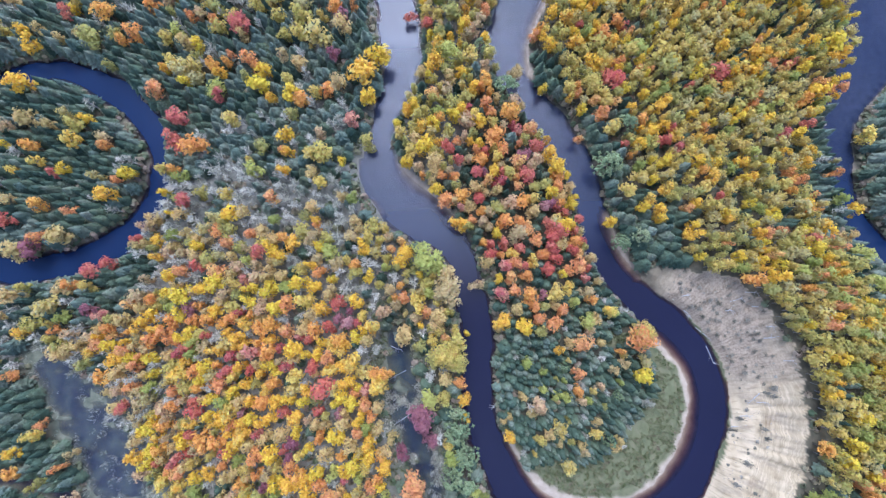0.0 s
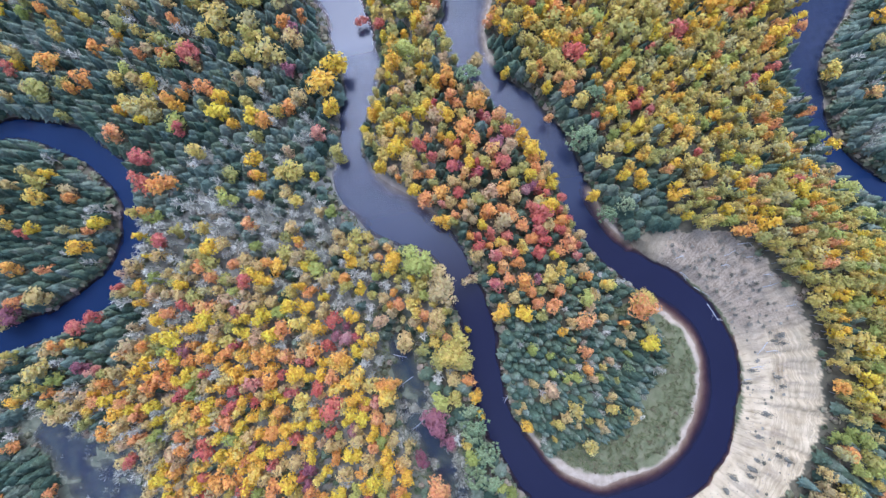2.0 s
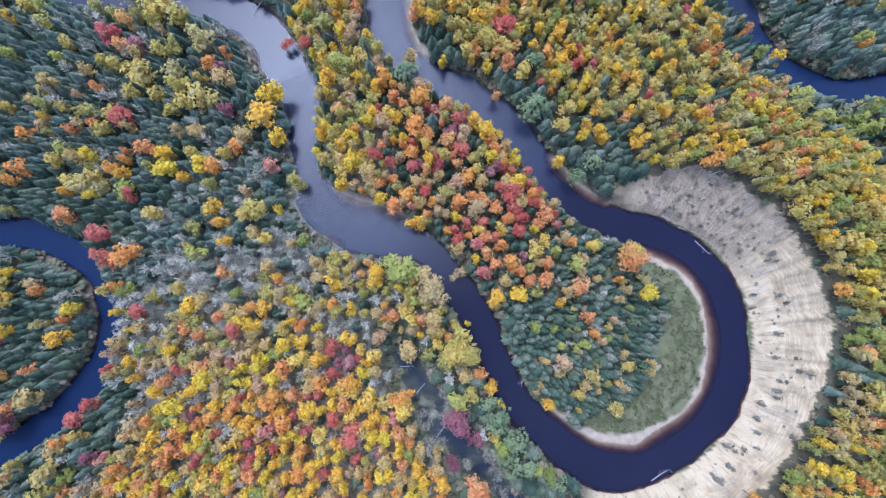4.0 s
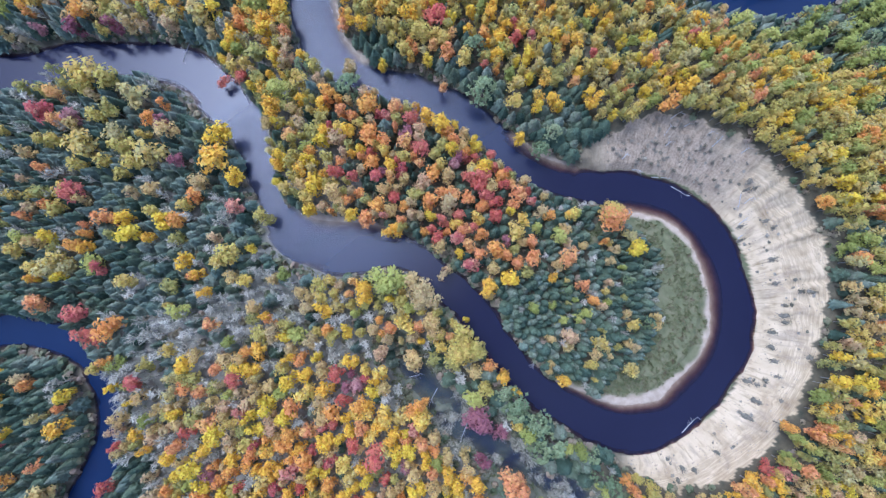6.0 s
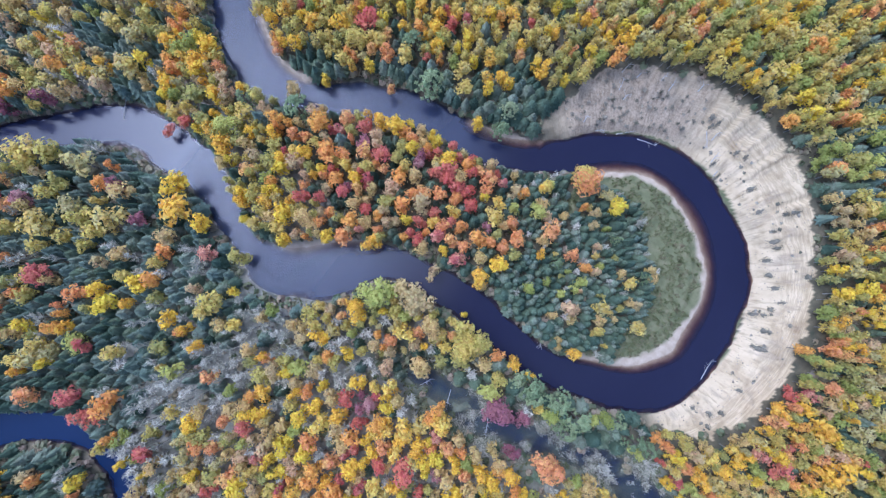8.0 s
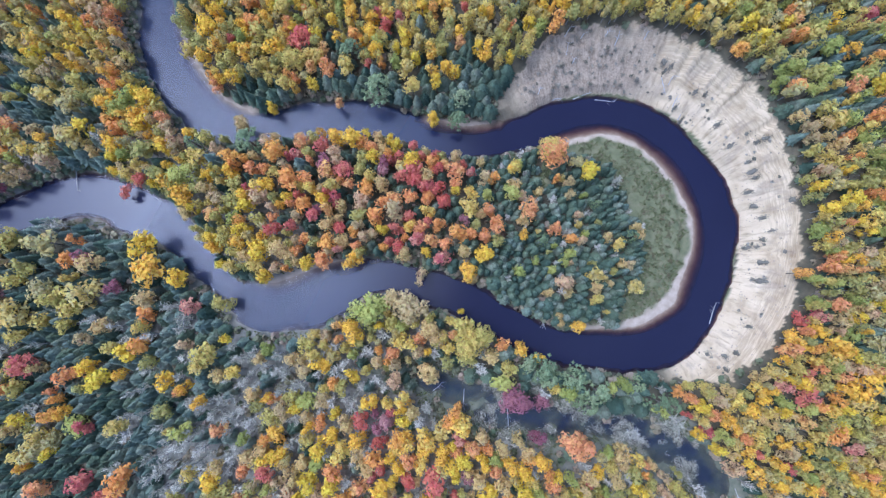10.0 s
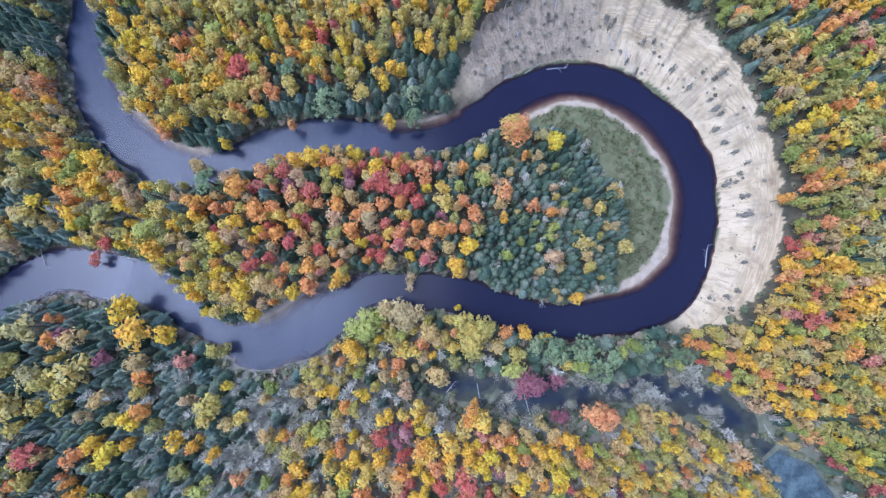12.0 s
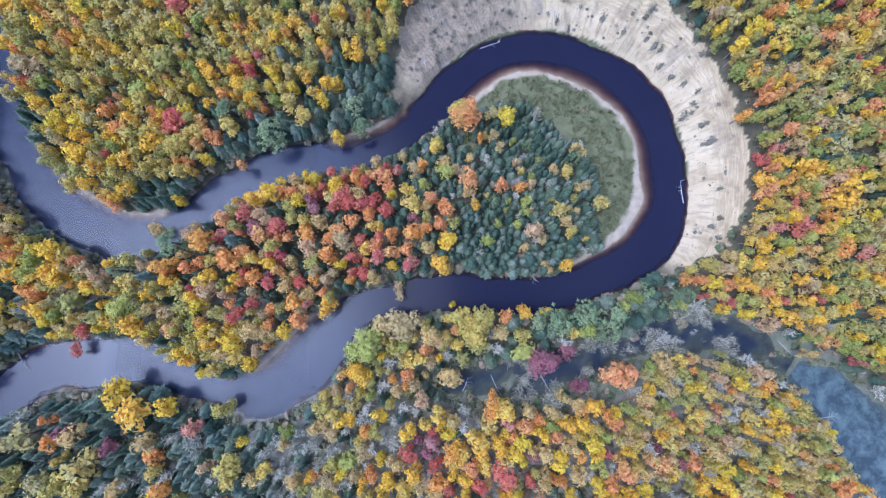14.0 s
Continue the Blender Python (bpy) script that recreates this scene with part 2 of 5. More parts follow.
# ---------------------------------------------------------------- plan
# each water body: points of its middle line with the width there
RIVER = [(-156.4, -82.8, 11.87), (-138.4, -62.4, 11.94), (-131.5, -46.0, 11.06), (-120.2, -33.2, 11), (-109.2, -22.7, 13.13), (-96.9, -19.6, 14.54), (-86.1, -19.2, 13.4), (-75.7, -21.3, 11),
         (-66.6, -24.9, 9.2), (-57.3, -28, 9.2), (-46.3, -27.3, 13.6), (-37.5, -21.3, 15.25), (-30.5, -12.6, 14.53), (-23.0, -5.7, 10.52), (-12.7, -2.8, 9.99),
         (1.1, -1.5, 10.83), (14.8, -1.9, 10.51), (27.2, -1.7, 10.4), (38.9, 2.0, 11.35), (49.9, 7.3, 12.4), (57.6, 14.0, 14.13), (61.3, 23.8, 12.85),
         (60.9, 35.5, 13.01), (57.8, 47.0, 13.2), (51.8, 55.7, 13.1), (41.6, 62.8, 12.14), (27.9, 66.7, 12.13)]
RIVER += [(15.0, 64.4, 12.23), (4.6, 57.4, 11.75), (-3.5, 49.5, 10.74), (-12.1, 42.8, 9.95), (-25.0, 37.1, 10.3), (-39.8, 35.1, 10.2), (-53.2, 29.2, 11.6), (-64.3, 22.5, 11.2),
          (-74.4, 16.4, 10.2), (-86.0, 13.8, 12.63), (-97.3, 17.8, 13.52), (-107.2, 24.7, 13.72), (-114.9, 34.2, 12.32), (-120.1, 45.4, 10.87), (-122.6, 57.4, 11.01), (-127.2, 72.9, 12.32), (-138.1, 96.0, 13.84), (-147.4, 122.2, 14.26)]
OXBOW = [(-71.4, -163.3, 8.46), (-83.5, -145.1, 7.85), (-86.8, -128.7, 7.56), (-80.2, -113.0, 9), (-73.1, -103.8, 9.48), (-63.5, -97.7, 9.19), (-53.4, -95.9, 7.61), (-43.6, -97.7, 8.5),
         (-35.1, -103.1, 9.61), (-27.3, -115.5, 10.1), (-23.8, -130.3, 9.4), (-23.3, -139.7, 8.72), (-27.1, -158.5, 8.98)]
NORTH = [(-156.6, 144.6, 29.27), (-120.7, 139.7, 28.4), (-92.8, 131.8, 25.33), (-77.0, 127.3, 21.54), (-60.2, 117.1, 12.75), (-44.6, 113.5, 10.38), (-33.6, 114.0, 9.21), (-24.2, 116.1, 9.7), (-16.0, 121.7, 10.23), (-7.7, 133.0, 10.27), (-2.6, 153.2, 8.78), (-0.4, 182.5, 9)]
SWAMP = [(-2.9, -24.7, 3.69), (4.5, -25.0, 6.42), (10.9, -24.9, 8.2), (19.0, -24.2, 9.96), (27.2, -23.2, 9.9), (40.6, -18.9, 8.94), (53.1, -14.7, 7.1), (62.8, -11.8, 9.72), (74.4, -12.0, 10.49), (84.7, -16.4, 7.76), (92.8, -21.6, 5.96)]
POND = [(94.4, -21.5, 7.65), (103.0, -28.6, 15.06), (110.2, -39.1, 18.07), (115.8, -48.9, 17.78), (121.0, -61.0, 19.04), (129.7, -82.7, 19.95)]
MARSH = [(2.8, -132.6, 9.81), (13.5, -122.7, 16.37), (24.5, -116.1, 17.95), (34.4, -111.3, 17.88), (45.2, -108.2, 16.15), (65.7, -105.3, 14.3)]
INLET = [(34.6, -156.5, 4.63), (37.5, -143.5, 4.69), (41.3, -132.4, 4.89), (45.9, -122.3, 3.97), (50.7, -115.7, 3.98)]
# sandbars: place and reach
BARS = [[(6.0, 52.0, 4.95), (10.8, 55.5, 6.92), (18.9, 59.4, 7.89), (28.6, 60.3, 8.81), (38.1, 57.8, 9.69), (45.9, 52.0, 9.57), (52.1, 42.9, 10.38), (54.1, 33.3, 11.19), (52.9, 25.0, 12.96), (49.5, 18.7, 11.07), (43.9, 13.1, 7.37), (36.1, 8.2, 4.62)],
        [(-49.6, -21.7, 4.81), (-42.9, -18.3, 10.57), (-36.2, -12.5, 10.57), (-29.6, -5.8, 5.77)],
        [(-113.9, 44.2, 5.4), (-110.7, 35.4, 10.69), (-104.2, 27.4, 13.72), (-96.0, 22.0, 13.56), (-86.7, 19.1, 9.29), (-76.4, 20.8, 4.1)],
        [(-30.3, 40.1, 3.02), (-25.3, 41.3, 5.02), (-16.1, 45.4, 5), (-10.6, 48.4, 3)]]
VERGE = [(-116.9, -32.1, 7.05), (-111.8, -29.6, 7.04), (-101.9, -27.5, 7), (-92.3, -28.7, 4.95), (-80.0, -31.3, 3.91), (-69.9, -33.0, 4.36), (-60.0, -34.7, 4.79), (-51.2, -34.9, 6.18), (-41.5, -33.8, 6.61), (-33.0, -26.6, 4.72)]       # grassy shelf under the southern bank
BEND = (31.8, 31.5)                    # middle of the great bend; the sand scarp stands round it
ANGLE = [-180, -62, -48, -39, -26, -5, 25, 45, 68, 94, 113, 133, 149, 180]
FOOT = [39.7, 37.1, 37.5, 38.3, 37.9, 35.9, 36.2, 37.6, 38.5, 41.7, 43.3, 43.6, 44.1, 39.7]
EDGE = [41.6, 39.0, 39.9, 41.8, 48.5, 49.4, 48.2, 48.5, 52.6, 55.3, 58.3, 59.3, 52.3, 41.6]
RISE = [0, 0, 0.5, 3, 8, 11, 11.5, 11.5, 11.5, 11, 10, 6.5, 2.2, 0]
SEEDS = {
    "I": [(-3, 32), (10, 31), (18, 38), (25, 27), (36, 25), (18, 17), (7, 10), (28, 10), (37, 15), (24, 5), (27, 39), (39, 32), (30, 42), (14, 42), (2, 48), (37, 35), (40, 27), (37, 18), (28, 10), (23, 45)],
    "R": [(18, 53), (30, 52), (40, 46), (47, 37), (48, 27), (46, 18), (39, 10), (11, 51), (5, 47), (30, 50), (21, 53), (11, 54), (40, 47), (47, 36), (25, 54), (47, 19)],
    "M": [(-39, 21), (-28, 24), (-15, 27), (-49, 13), (-33, 13), (-22, 9), (-12, 12), (-39, 4), (-62, 12), (-71, 6), (-50, 4), (-36, -5), (-27, 2), (-5, 16)],
    "C": [(-55, -14), (-64, -16), (-49, -8), (-106, 4), (-100, -5), (-93, 1), (-86, 6), (-82, -8), (-71, -9), (-74, -2), (-113, 12), (-21, -14), (-9, -12), (9, -11), (-21, -21), (-8, -21), (-46, 25), (-103, 1), (-96, -5)],
    "Y": [(-105, 70), (-82, 70), (-58, 66), (-35, 72), (-22, 70), (-96, 55), (-73, 54), (-50, 52), (-37, 50), (-98, 42), (-84, 39), (-68, 43), (-110, 60), (-86, 48), (-77, 65), (-84, 83), (-82, 100), (-64, 55), (-55, 71), (-51, 87), (-35, 94), (-37, 78), (-42, 61), (-20, 84), (-24, 73), (-80, 30), (-68, 37), (9, 96), (25, 99), (10, 110), (-16, 98), (2, 102), (18, 121), (33, 117)],
    "S": [(-25, 49), (-15, 52), (-22, 56), (-46, 39), (-57, 32), (-74, 24), (-107, 44), (-70, -133), (-66, -117), (-56, -109), (-52, -126), (-41, -132), (-38, -112), (-62, -136), (-47, -103), (-43, -120), (-86, -100), (-74, -86), (-86, -33), (23, -135), (30, -124), (14, -132), (-18, -108), (-47, 41), (-36, 49), (-22, 56), (-19, 48), (-29, 59), (-56, 40), (-76, 23), (-38, 117)],
    "B": [(-98, -36), (-69, -40), (-54, -36), (-83, -49), (-64, -48), (-50, -47), (-62, -74), (-59, -60), (-58, -39), (-54, -84), (-52, -46)],
    "E": [(96, 64), (112, 64), (103, 48), (92, 38), (110, 32), (97, 21), (111, 12), (85, 5), (104, -2), (70, -0), (84, -7), (81, 73), (89, 50)],
    "F": [(26, -8), (41, -7), (51, -2), (32, -12), (17, -14)],
    "W": [(-12, -27), (2, -24), (14, -24), (24, -21), (40, -20), (54, -16), (66, -12), (79, -17), (89, -20), (14, -120), (27, -112), (38, -106), (6, -26), (22, -23), (35, -18)],
    "D": [(55, -21), (67, -24), (78, -28), (89, -37), (68, -40), (46, -37), (94, -48)],
    "G": [(17, -37), (25, -46), (5, -45), (-3, -38), (-14, -46), (-24, -48), (33, -34), (14, -50), (39, -50), (60, -50), (-23, -66), (-20, -82), (-14, -49), (-5, -61), (0, -78), (-7, -91), (2, -48), (10, -38), (14, -66), (19, -82), (21, -50), (32, -90), (32, -71), (36, -55), (34, -36), (-4, -38), (-1, -108)],
    "K": [(-27, -34), (-17, -31), (-35, -40), (-45, -36), (-12, -37), (-32, -32), (-45, -74), (-38, -60), (-42, -47), (-39, -37), (-44, -82), (-14, -26), (-3, -134), (5, -114)],
    "J": [(-106, -41), (-94, -48), (-76, -36), (-30, -131), (-100, -130), (-94, -100), (-97, -74), (-93, -48), (-81, -83), (-73, -65), (-66, -48), (-95, -109), (-78, -39), (-84, -51), (-12, -131), (-8, -118), (-35, 105), (-22, 107), (-9, 114), (-44, 129), (-29, 133), (-23, 124), (-144, -44), (-124, -17), (-112, -6), (-141, -36), (-116, -56), (-116, -64), (-102, -46), (-93, -43)],
    "T": [(-25, -30), (-17, -37), (-32, -47), (-10, -101), (2, -115), (-30, -34), (-28, -86), (-32, -67), (16, -98), (-130, -23)],
    "A": [(3, 124), (-9, 113), (16, 140), (12, 129)],
    "H": [(71, 98), (83, 94), (90, 84), (78, 89), (70, 92), (90, 76)],
}


def spline(points, step=1.5):
    """The middle line as a smooth curve through the points: rows of x, y, half width."""
    p = np.array(points, float)
    p = np.vstack([2 * p[0] - p[1], p, 2 * p[-1] - p[-2]])
    out = []
    for a, b2, c, d in zip(p[:-3], p[1:-2], p[2:-1], p[3:]):
        k = max(2, int(np.hypot(*(c - b2)[:2]) / step))
        for u in np.arange(k) / k:
            out.append(0.5 * (2 * b2 + (c - a) * u + (2 * a - 5 * b2 + 4 * c - d) * u**2 + (3 * b2 - a - 3 * c + d) * u**3))
    out = np.array(out + [p[-2]])
    out[:, 2] /= 2
    return out


LINES = {"river": spline(RIVER), "oxbow": spline(OXBOW), "north": spline(NORTH), "swamp": spline(SWAMP), "pond": spline(POND), "marsh": spline(MARSH), "inlet": spline(INLET)}


VERGE_LINE = spline(VERGE, 2.0)
BAR_LINES = [spline(bar, 2.0) for bar in BARS]


def lattice(seed, x, y):
    """Smooth value noise in the plane, from 0 to 1."""
    xi, yi = np.floor(x), np.floor(y)
    u, v = x - xi, y - yi
    u, v = u * u * (3 - 2 * u), v * v * (3 - 2 * v)

    def h(a, c):
        q = np.sin(a * 127.1 + c * 311.7 + seed * 74.7) * 43758.5453
        return q - np.floor(q)
    return (h(xi, yi) * (1 - u) + h(xi + 1, yi) * u) * (1 - v) + (h(xi, yi + 1) * (1 - u) + h(xi + 1, yi + 1) * u) * v


def shore(key, x, y):
    """The distance outwards from the waterline of a water body (inside: minus)."""
    line, out = LINES[key], np.empty(len(x))
    for i in range(0, len(x), 20000):
        d = np.hypot(x[i:i + 20000, None] - line[None, :, 0], y[i:i + 20000, None] - line[None, :, 1]) - line[None, :, 2]
        out[i:i + 20000] = d.min(1)
    wob = (lattice(3, x * 0.16, y * 0.16) - 0.5) * 1.6 + (lattice(4, x * 0.6, y * 0.6) - 0.5) * 0.7
    return out + wob * (1.0 if key in ("river", "oxbow", "north") else 2.2)


def smooth(a, b2, v):
    u = np.clip((v - a) / (b2 - a), 0, 1)
    return u * u * (3 - 2 * u)


def terrain(x, y):
    """Heights of the ground over the plan, with the masks of what covers it."""
    x, y = np.asarray(x, float), np.asarray(y, float)
    s = {k: shore(k, x, y) for k in LINES}
    dx, dy = x - BEND[0], y - BEND[1]
    r, a = np.hypot(dx, dy), np.degrees(np.arctan2(dy, dx))
    foot, edge, rise = np.interp(a, ANGLE, FOOT), np.interp(a, ANGLE, EDGE), np.interp(a, ANGLE, RISE)
    edge = edge + (lattice(9, a * 0.55, r * 0) - 0.5) * 2.2 + (lattice(10, a * 1.7, r * 0) - 0.5) * 1.0
    u = np.clip((r - foot) / np.maximum(edge - foot, 1), 0, 1)
    prof = 0.62 * u + 0.38 * u**2.2
    on = smooth(1.0, 4.0, rise) * (u > 0) * (u < 1)
    flute = (lattice(11, a * 1.15, r * 0.12) - 0.5) * 0.7 + (lattice(12, a * 2.3, r * 0.6) - 0.5) * 0.35 + (lattice(18, x * 0.9, y * 0.9) - 0.5) * 0.35     # gullies down the slope
    steps = (lattice(13, a * 0.12, r * 0.75) - 0.5) * 1.3 * smooth(0.35, 0.7, u)                # slumped ledges along it
    base = 0.9 + 0.9 * lattice(1, x * 0.03, y * 0.03) + 0.35 * lattice(2, x * 0.2, y * 0.2)
    rise = rise * (1 - 0.85 * smooth(72, 92, r) * smooth(86, 106, a))          # the terrace sinks towards the side channel
    land = base + rise * prof + on * (flute + steps) * np.sin(np.pi * u) ** 0.5
    bar, shelf = np.zeros(len(x)), np.zeros(len(x))
    for line, reach in zip(BAR_LINES, (2.1, 1.35, 1.5, 1.5)):
        for bx, by, br in line:
            far = np.hypot(x - bx, y - by)
            bar = np.maximum(bar, 1 - smooth(br * 0.55, br * 1.25, far))
            shelf = np.maximum(shelf, 1 - smooth(br * 0.6, br * reach, far))
    verge = np.zeros(len(x))
    for bx, by, br in VERGE_LINE:
        verge = np.maximum(verge, 1 - smooth(br * 0.7, br, np.hypot(x - bx, y - by)))
    fat = smooth(14, 7, np.hypot(x - 52, y - 22))                    # the bar is broadest at its downstream end
    near = np.minimum(np.minimum(s["river"], s["oxbow"]), s["north"])
    wet = np.minimum(np.minimum(s["swamp"], s["pond"]), np.minimum(s["marsh"], s["inlet"]))
    shoal_sheen = smooth(-10, -50, x) * smooth(-80, -36, y) * (0.9 + 0.3 * (lattice(41, x * 0.08, y * 0.08) - 0.5)) * (1 - 0.75 * smooth(-76, -98, x) * (y < 0.6))     # the sandy western reach; also where sky sheen is painted into the water
    slope_out = 1.0 - 0.87 * bar
    z = np.minimum(land, 0.12 + np.maximum(near, 0) * slope_out)
    z = np.where(near < 0, np.maximum(near * (1.2 - 0.93 * shelf), -1.9 + 1.25 * shoal_sheen), z)
    z = np.minimum(z, np.where(wet > 0, 0.10 + 0.14 * wet, np.maximum(wet * 0.22, -0.6)))
    tuft = lattice(21, x * 0.28, y * 0.28) * 0.6 + lattice(22, x * 0.8, y * 0.8) * 0.4
    low = (1 - smooth(-3, 1.5, np.minimum(s["swamp"], s["marsh"]))) * smooth(0.62, 0.74, tuft)              # tussocks that stand out of the swamp
    z = z + low * 0.7
    masks = {
        "beach": np.maximum(bar * smooth(1.9, 0.5, near - 1.5 * fat + 1.6 * (lattice(16, x * 0.35, y * 0.35) - 0.5)) * (near > -9), smooth(-0.2, -1.4, near)),
        "scarp": on,
        "shoal_sheen": shoal_sheen,
        "verge": verge,
        "along": np.radians(a) * 47,
        "out": np.clip(r - foot, -5, 30),
        "brush": on * np.maximum(smooth(96, 119, a + 18 * (lattice(14, x * 0.12, y * 0.12) - 0.5)) * 0.92, 0.5 * smooth(0.58, 0.76, 0.55 * lattice(15, a * 0.45, r * 0.3) + 0.45 * lattice(17, a * 1.6, r * 0.55)) * smooth(0.06, 0.2, u) * smooth(0.95, 0.8, u)),
        "marsh": np.clip(1 - smooth(1.0, 4.0, wet), 0, 1),
        "foot": (rise > 1.5) * (r > foot - 6) * (r < edge + 1.0) * 1.0,
    }
    return z, masks, s, u, on


_seed = np.array([(x, y) for v in SEEDS.values() for x, y in v], float)
_code = np.array([k for k, v in SEEDS.items() for _ in v])


def zone(x, y):
    """Which kind of growth stands at a place."""
    wx, wy = x + 9 * (lattice(31, x * 0.09, y * 0.09) - 0.5), y + 9 * (lattice(32, x * 0.09, y * 0.09) - 0.5)
    d = np.hypot(wx[:, None] - _seed[None, :, 0], wy[:, None] - _seed[None, :, 1])
    return _code[d.argmin(1)]


# ---------------------------------------------------------------- ground and water
def lines(lo, hi, fine_lo, fine_hi, fine, coarse):
    far = [40, 90, 170, 320, 700, 1500, 3500]
    mid = np.r_[np.arange(lo, fine_lo, coarse), np.arange(fine_lo, fine_hi, fine), np.arange(fine_hi, hi + 0.01, coarse)]
    return np.r_[[lo - f for f in far[::-1]], mid, [hi + f for f in far]]


def sheet(name, xs, ys, material):
    gx, gy = np.meshgrid(xs, ys)
    x, y = gx.ravel(), gy.ravel()
    z, masks, s, u, on = terrain(x, y)
    i = np.arange(len(x)).reshape(gx.shape)
    quads = np.stack([i[:-1, :-1], i[:-1, 1:], i[1:, 1:], i[1:, :-1]], -1).reshape(-1, 4)
    me = bpy.data.meshes.new(name)
    me.from_pydata(np.stack([x, y, z], 1).tolist(), [], quads.tolist())
    me.polygons.foreach_set("use_smooth", [True] * len(me.polygons))
    codes = zone(x, y)
    masks["grass"] = np.where(np.isin(codes, ["R"]), 1.0, 0.0)
    masks["duff"] = np.isin(codes, ["K", "T", "W", "G", "B", "C", "D"]) * 1.0
    masks["duff"] = np.maximum(masks["duff"], masks.pop("verge"))
    masks["marsh"] = np.maximum(masks["marsh"], np.isin(codes, ["W"]) * 0.8)
    masks.pop("foot")
    for key, v in masks.items():
        me.attributes.new(key, "FLOAT", "POINT").data.foreach_set("value", np.asarray(v, np.float32))
    me.materials.append(material)
    return tagged(new(name, me), kind="structure")


ground = sheet("ground", lines(-190, 175, -22, 88, 0.54, 2.1), lines(-185, 172, -10, 92, 0.54, 2.1), M_GROUND)
tagged(ground, "forest floor with leaf litter, pale eroded sand scarp and grassy point", "ground")


def water(name, key, material, label, spread=2.6, level=0.0):
    """A ribbon of water along a middle line, reaching a little under the banks."""
    line = LINES[key]
    along = np.gradient(line[:, :2], axis=0)
    along /= np.linalg.norm(along, axis=1)[:, None]
    side = np.stack([-along[:, 1], along[:, 0]], 1)
    k = np.linspace(-1, 1, 13)
    p = line[:, None, :2] + side[:, None] * (k[None, :, None] * (line[:, None, 2:3] + spread))
    x, y = p[..., 0].ravel(), p[..., 1].ravel()
    z, masks = terrain(x, y)[:2]
    i = np.arange(len(x)).reshape(p.shape[:2])
    quads = np.stack([i[:-1, :-1], i[1:, :-1], i[1:, 1:], i[:-1, 1:]], -1).reshape(-1, 4)
    me = bpy.data.meshes.new(name)
    me.from_pydata(np.stack([x, y, np.full(len(x), level)], 1).tolist(), [], quads.tolist())
    me.attributes.new("depth", "FLOAT", "POINT").data.foreach_set("value", np.maximum(level - z, 0).astype(np.float32))
    me.attributes.new("shoal_sheen", "FLOAT", "POINT").data.foreach_set("value", masks["shoal_sheen"].astype(np.float32))
    me.materials.append(material)
    return tagged(new(name, me), label, "water", kind="structure")


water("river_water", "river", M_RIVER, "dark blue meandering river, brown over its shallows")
water("oxbow_water", "oxbow", M_OXBOW, "still dark oxbow lake round a wooded point", level=0.004)
water("side_channel_water", "north", M_OXBOW, "dark blue side channel between woods", level=0.004)
water("swamp_water", "swamp", M_SWAMP, "shallow murky swamp water among tussocks", 3.5, level=-0.004)
water("pond_water", "pond", M_POND, "grey-blue weedy pond with mats of algae", 4, level=-0.008)
water("marsh_water", "marsh", M_MARSH, "shallow marsh water with drowned grass", 3.5, level=-0.012)
water("inlet_water", "inlet", M_OXBOW, "narrow dark inlet behind the marsh", 3, level=-0.016)


# ---------------------------------------------------------------- trees
def mesh_of(name, verts, faces, material):
    me = bpy.data.meshes.new(name)
    me.from_pydata([tuple(v) for v in verts], [], faces)
    me.materials.append(material)
    return me


def limb(verts, faces, a, b2, ra, rb, sides=4):
    """A tapered round limb from a to b2."""
    a, b2 = Vector(a), Vector(b2)
    q = (b2 - a).to_track_quat("Z", "Y")
    i = len(verts)
    for c, r in ((a, ra), (b2, rb)):
        for k in range(sides):
            ang = 2 * math.pi * k / sides
            verts.append(c + q @ Vector((r * math.cos(ang), r * math.sin(ang), 0)))
    for k in range(sides):
        j = (k + 1) % sides
        faces.append((i + k, i + j, i + sides + j, i + sides + k))
    faces.append(tuple(range(i + sides, i + 2 * sides)))


def trunk_mesh(name, height, radius, limbs, rnd, material):
    v, f = [], []
    lean = Vector((rnd.uniform(-0.3, 0.3), rnd.uniform(-0.3, 0.3), height * 0.55))
    limb(v, f, (0, 0, -0.6), lean, radius, radius * 0.6, 6)
    limb(v, f, lean, (lean.x * 1.6, lean.y * 1.6, height * 0.9), radius * 0.6, radius * 0.15, 5)
    for k in range(limbs):
        ang, up = rnd.uniform(0, 6.28), rnd.uniform(0.4, 0.75)
        root = Vector((lean.x * up, lean.y * up, height * up))
        reach = rnd.uniform(0.9, 1.9)
        limb(v, f, root, root + Vector((math.cos(ang) * reach, math.sin(ang) * reach, rnd.uniform(0.8, 1.8))), radius * 0.35, radius * 0.08, 4)
    return mesh_of(name, v, f, material)


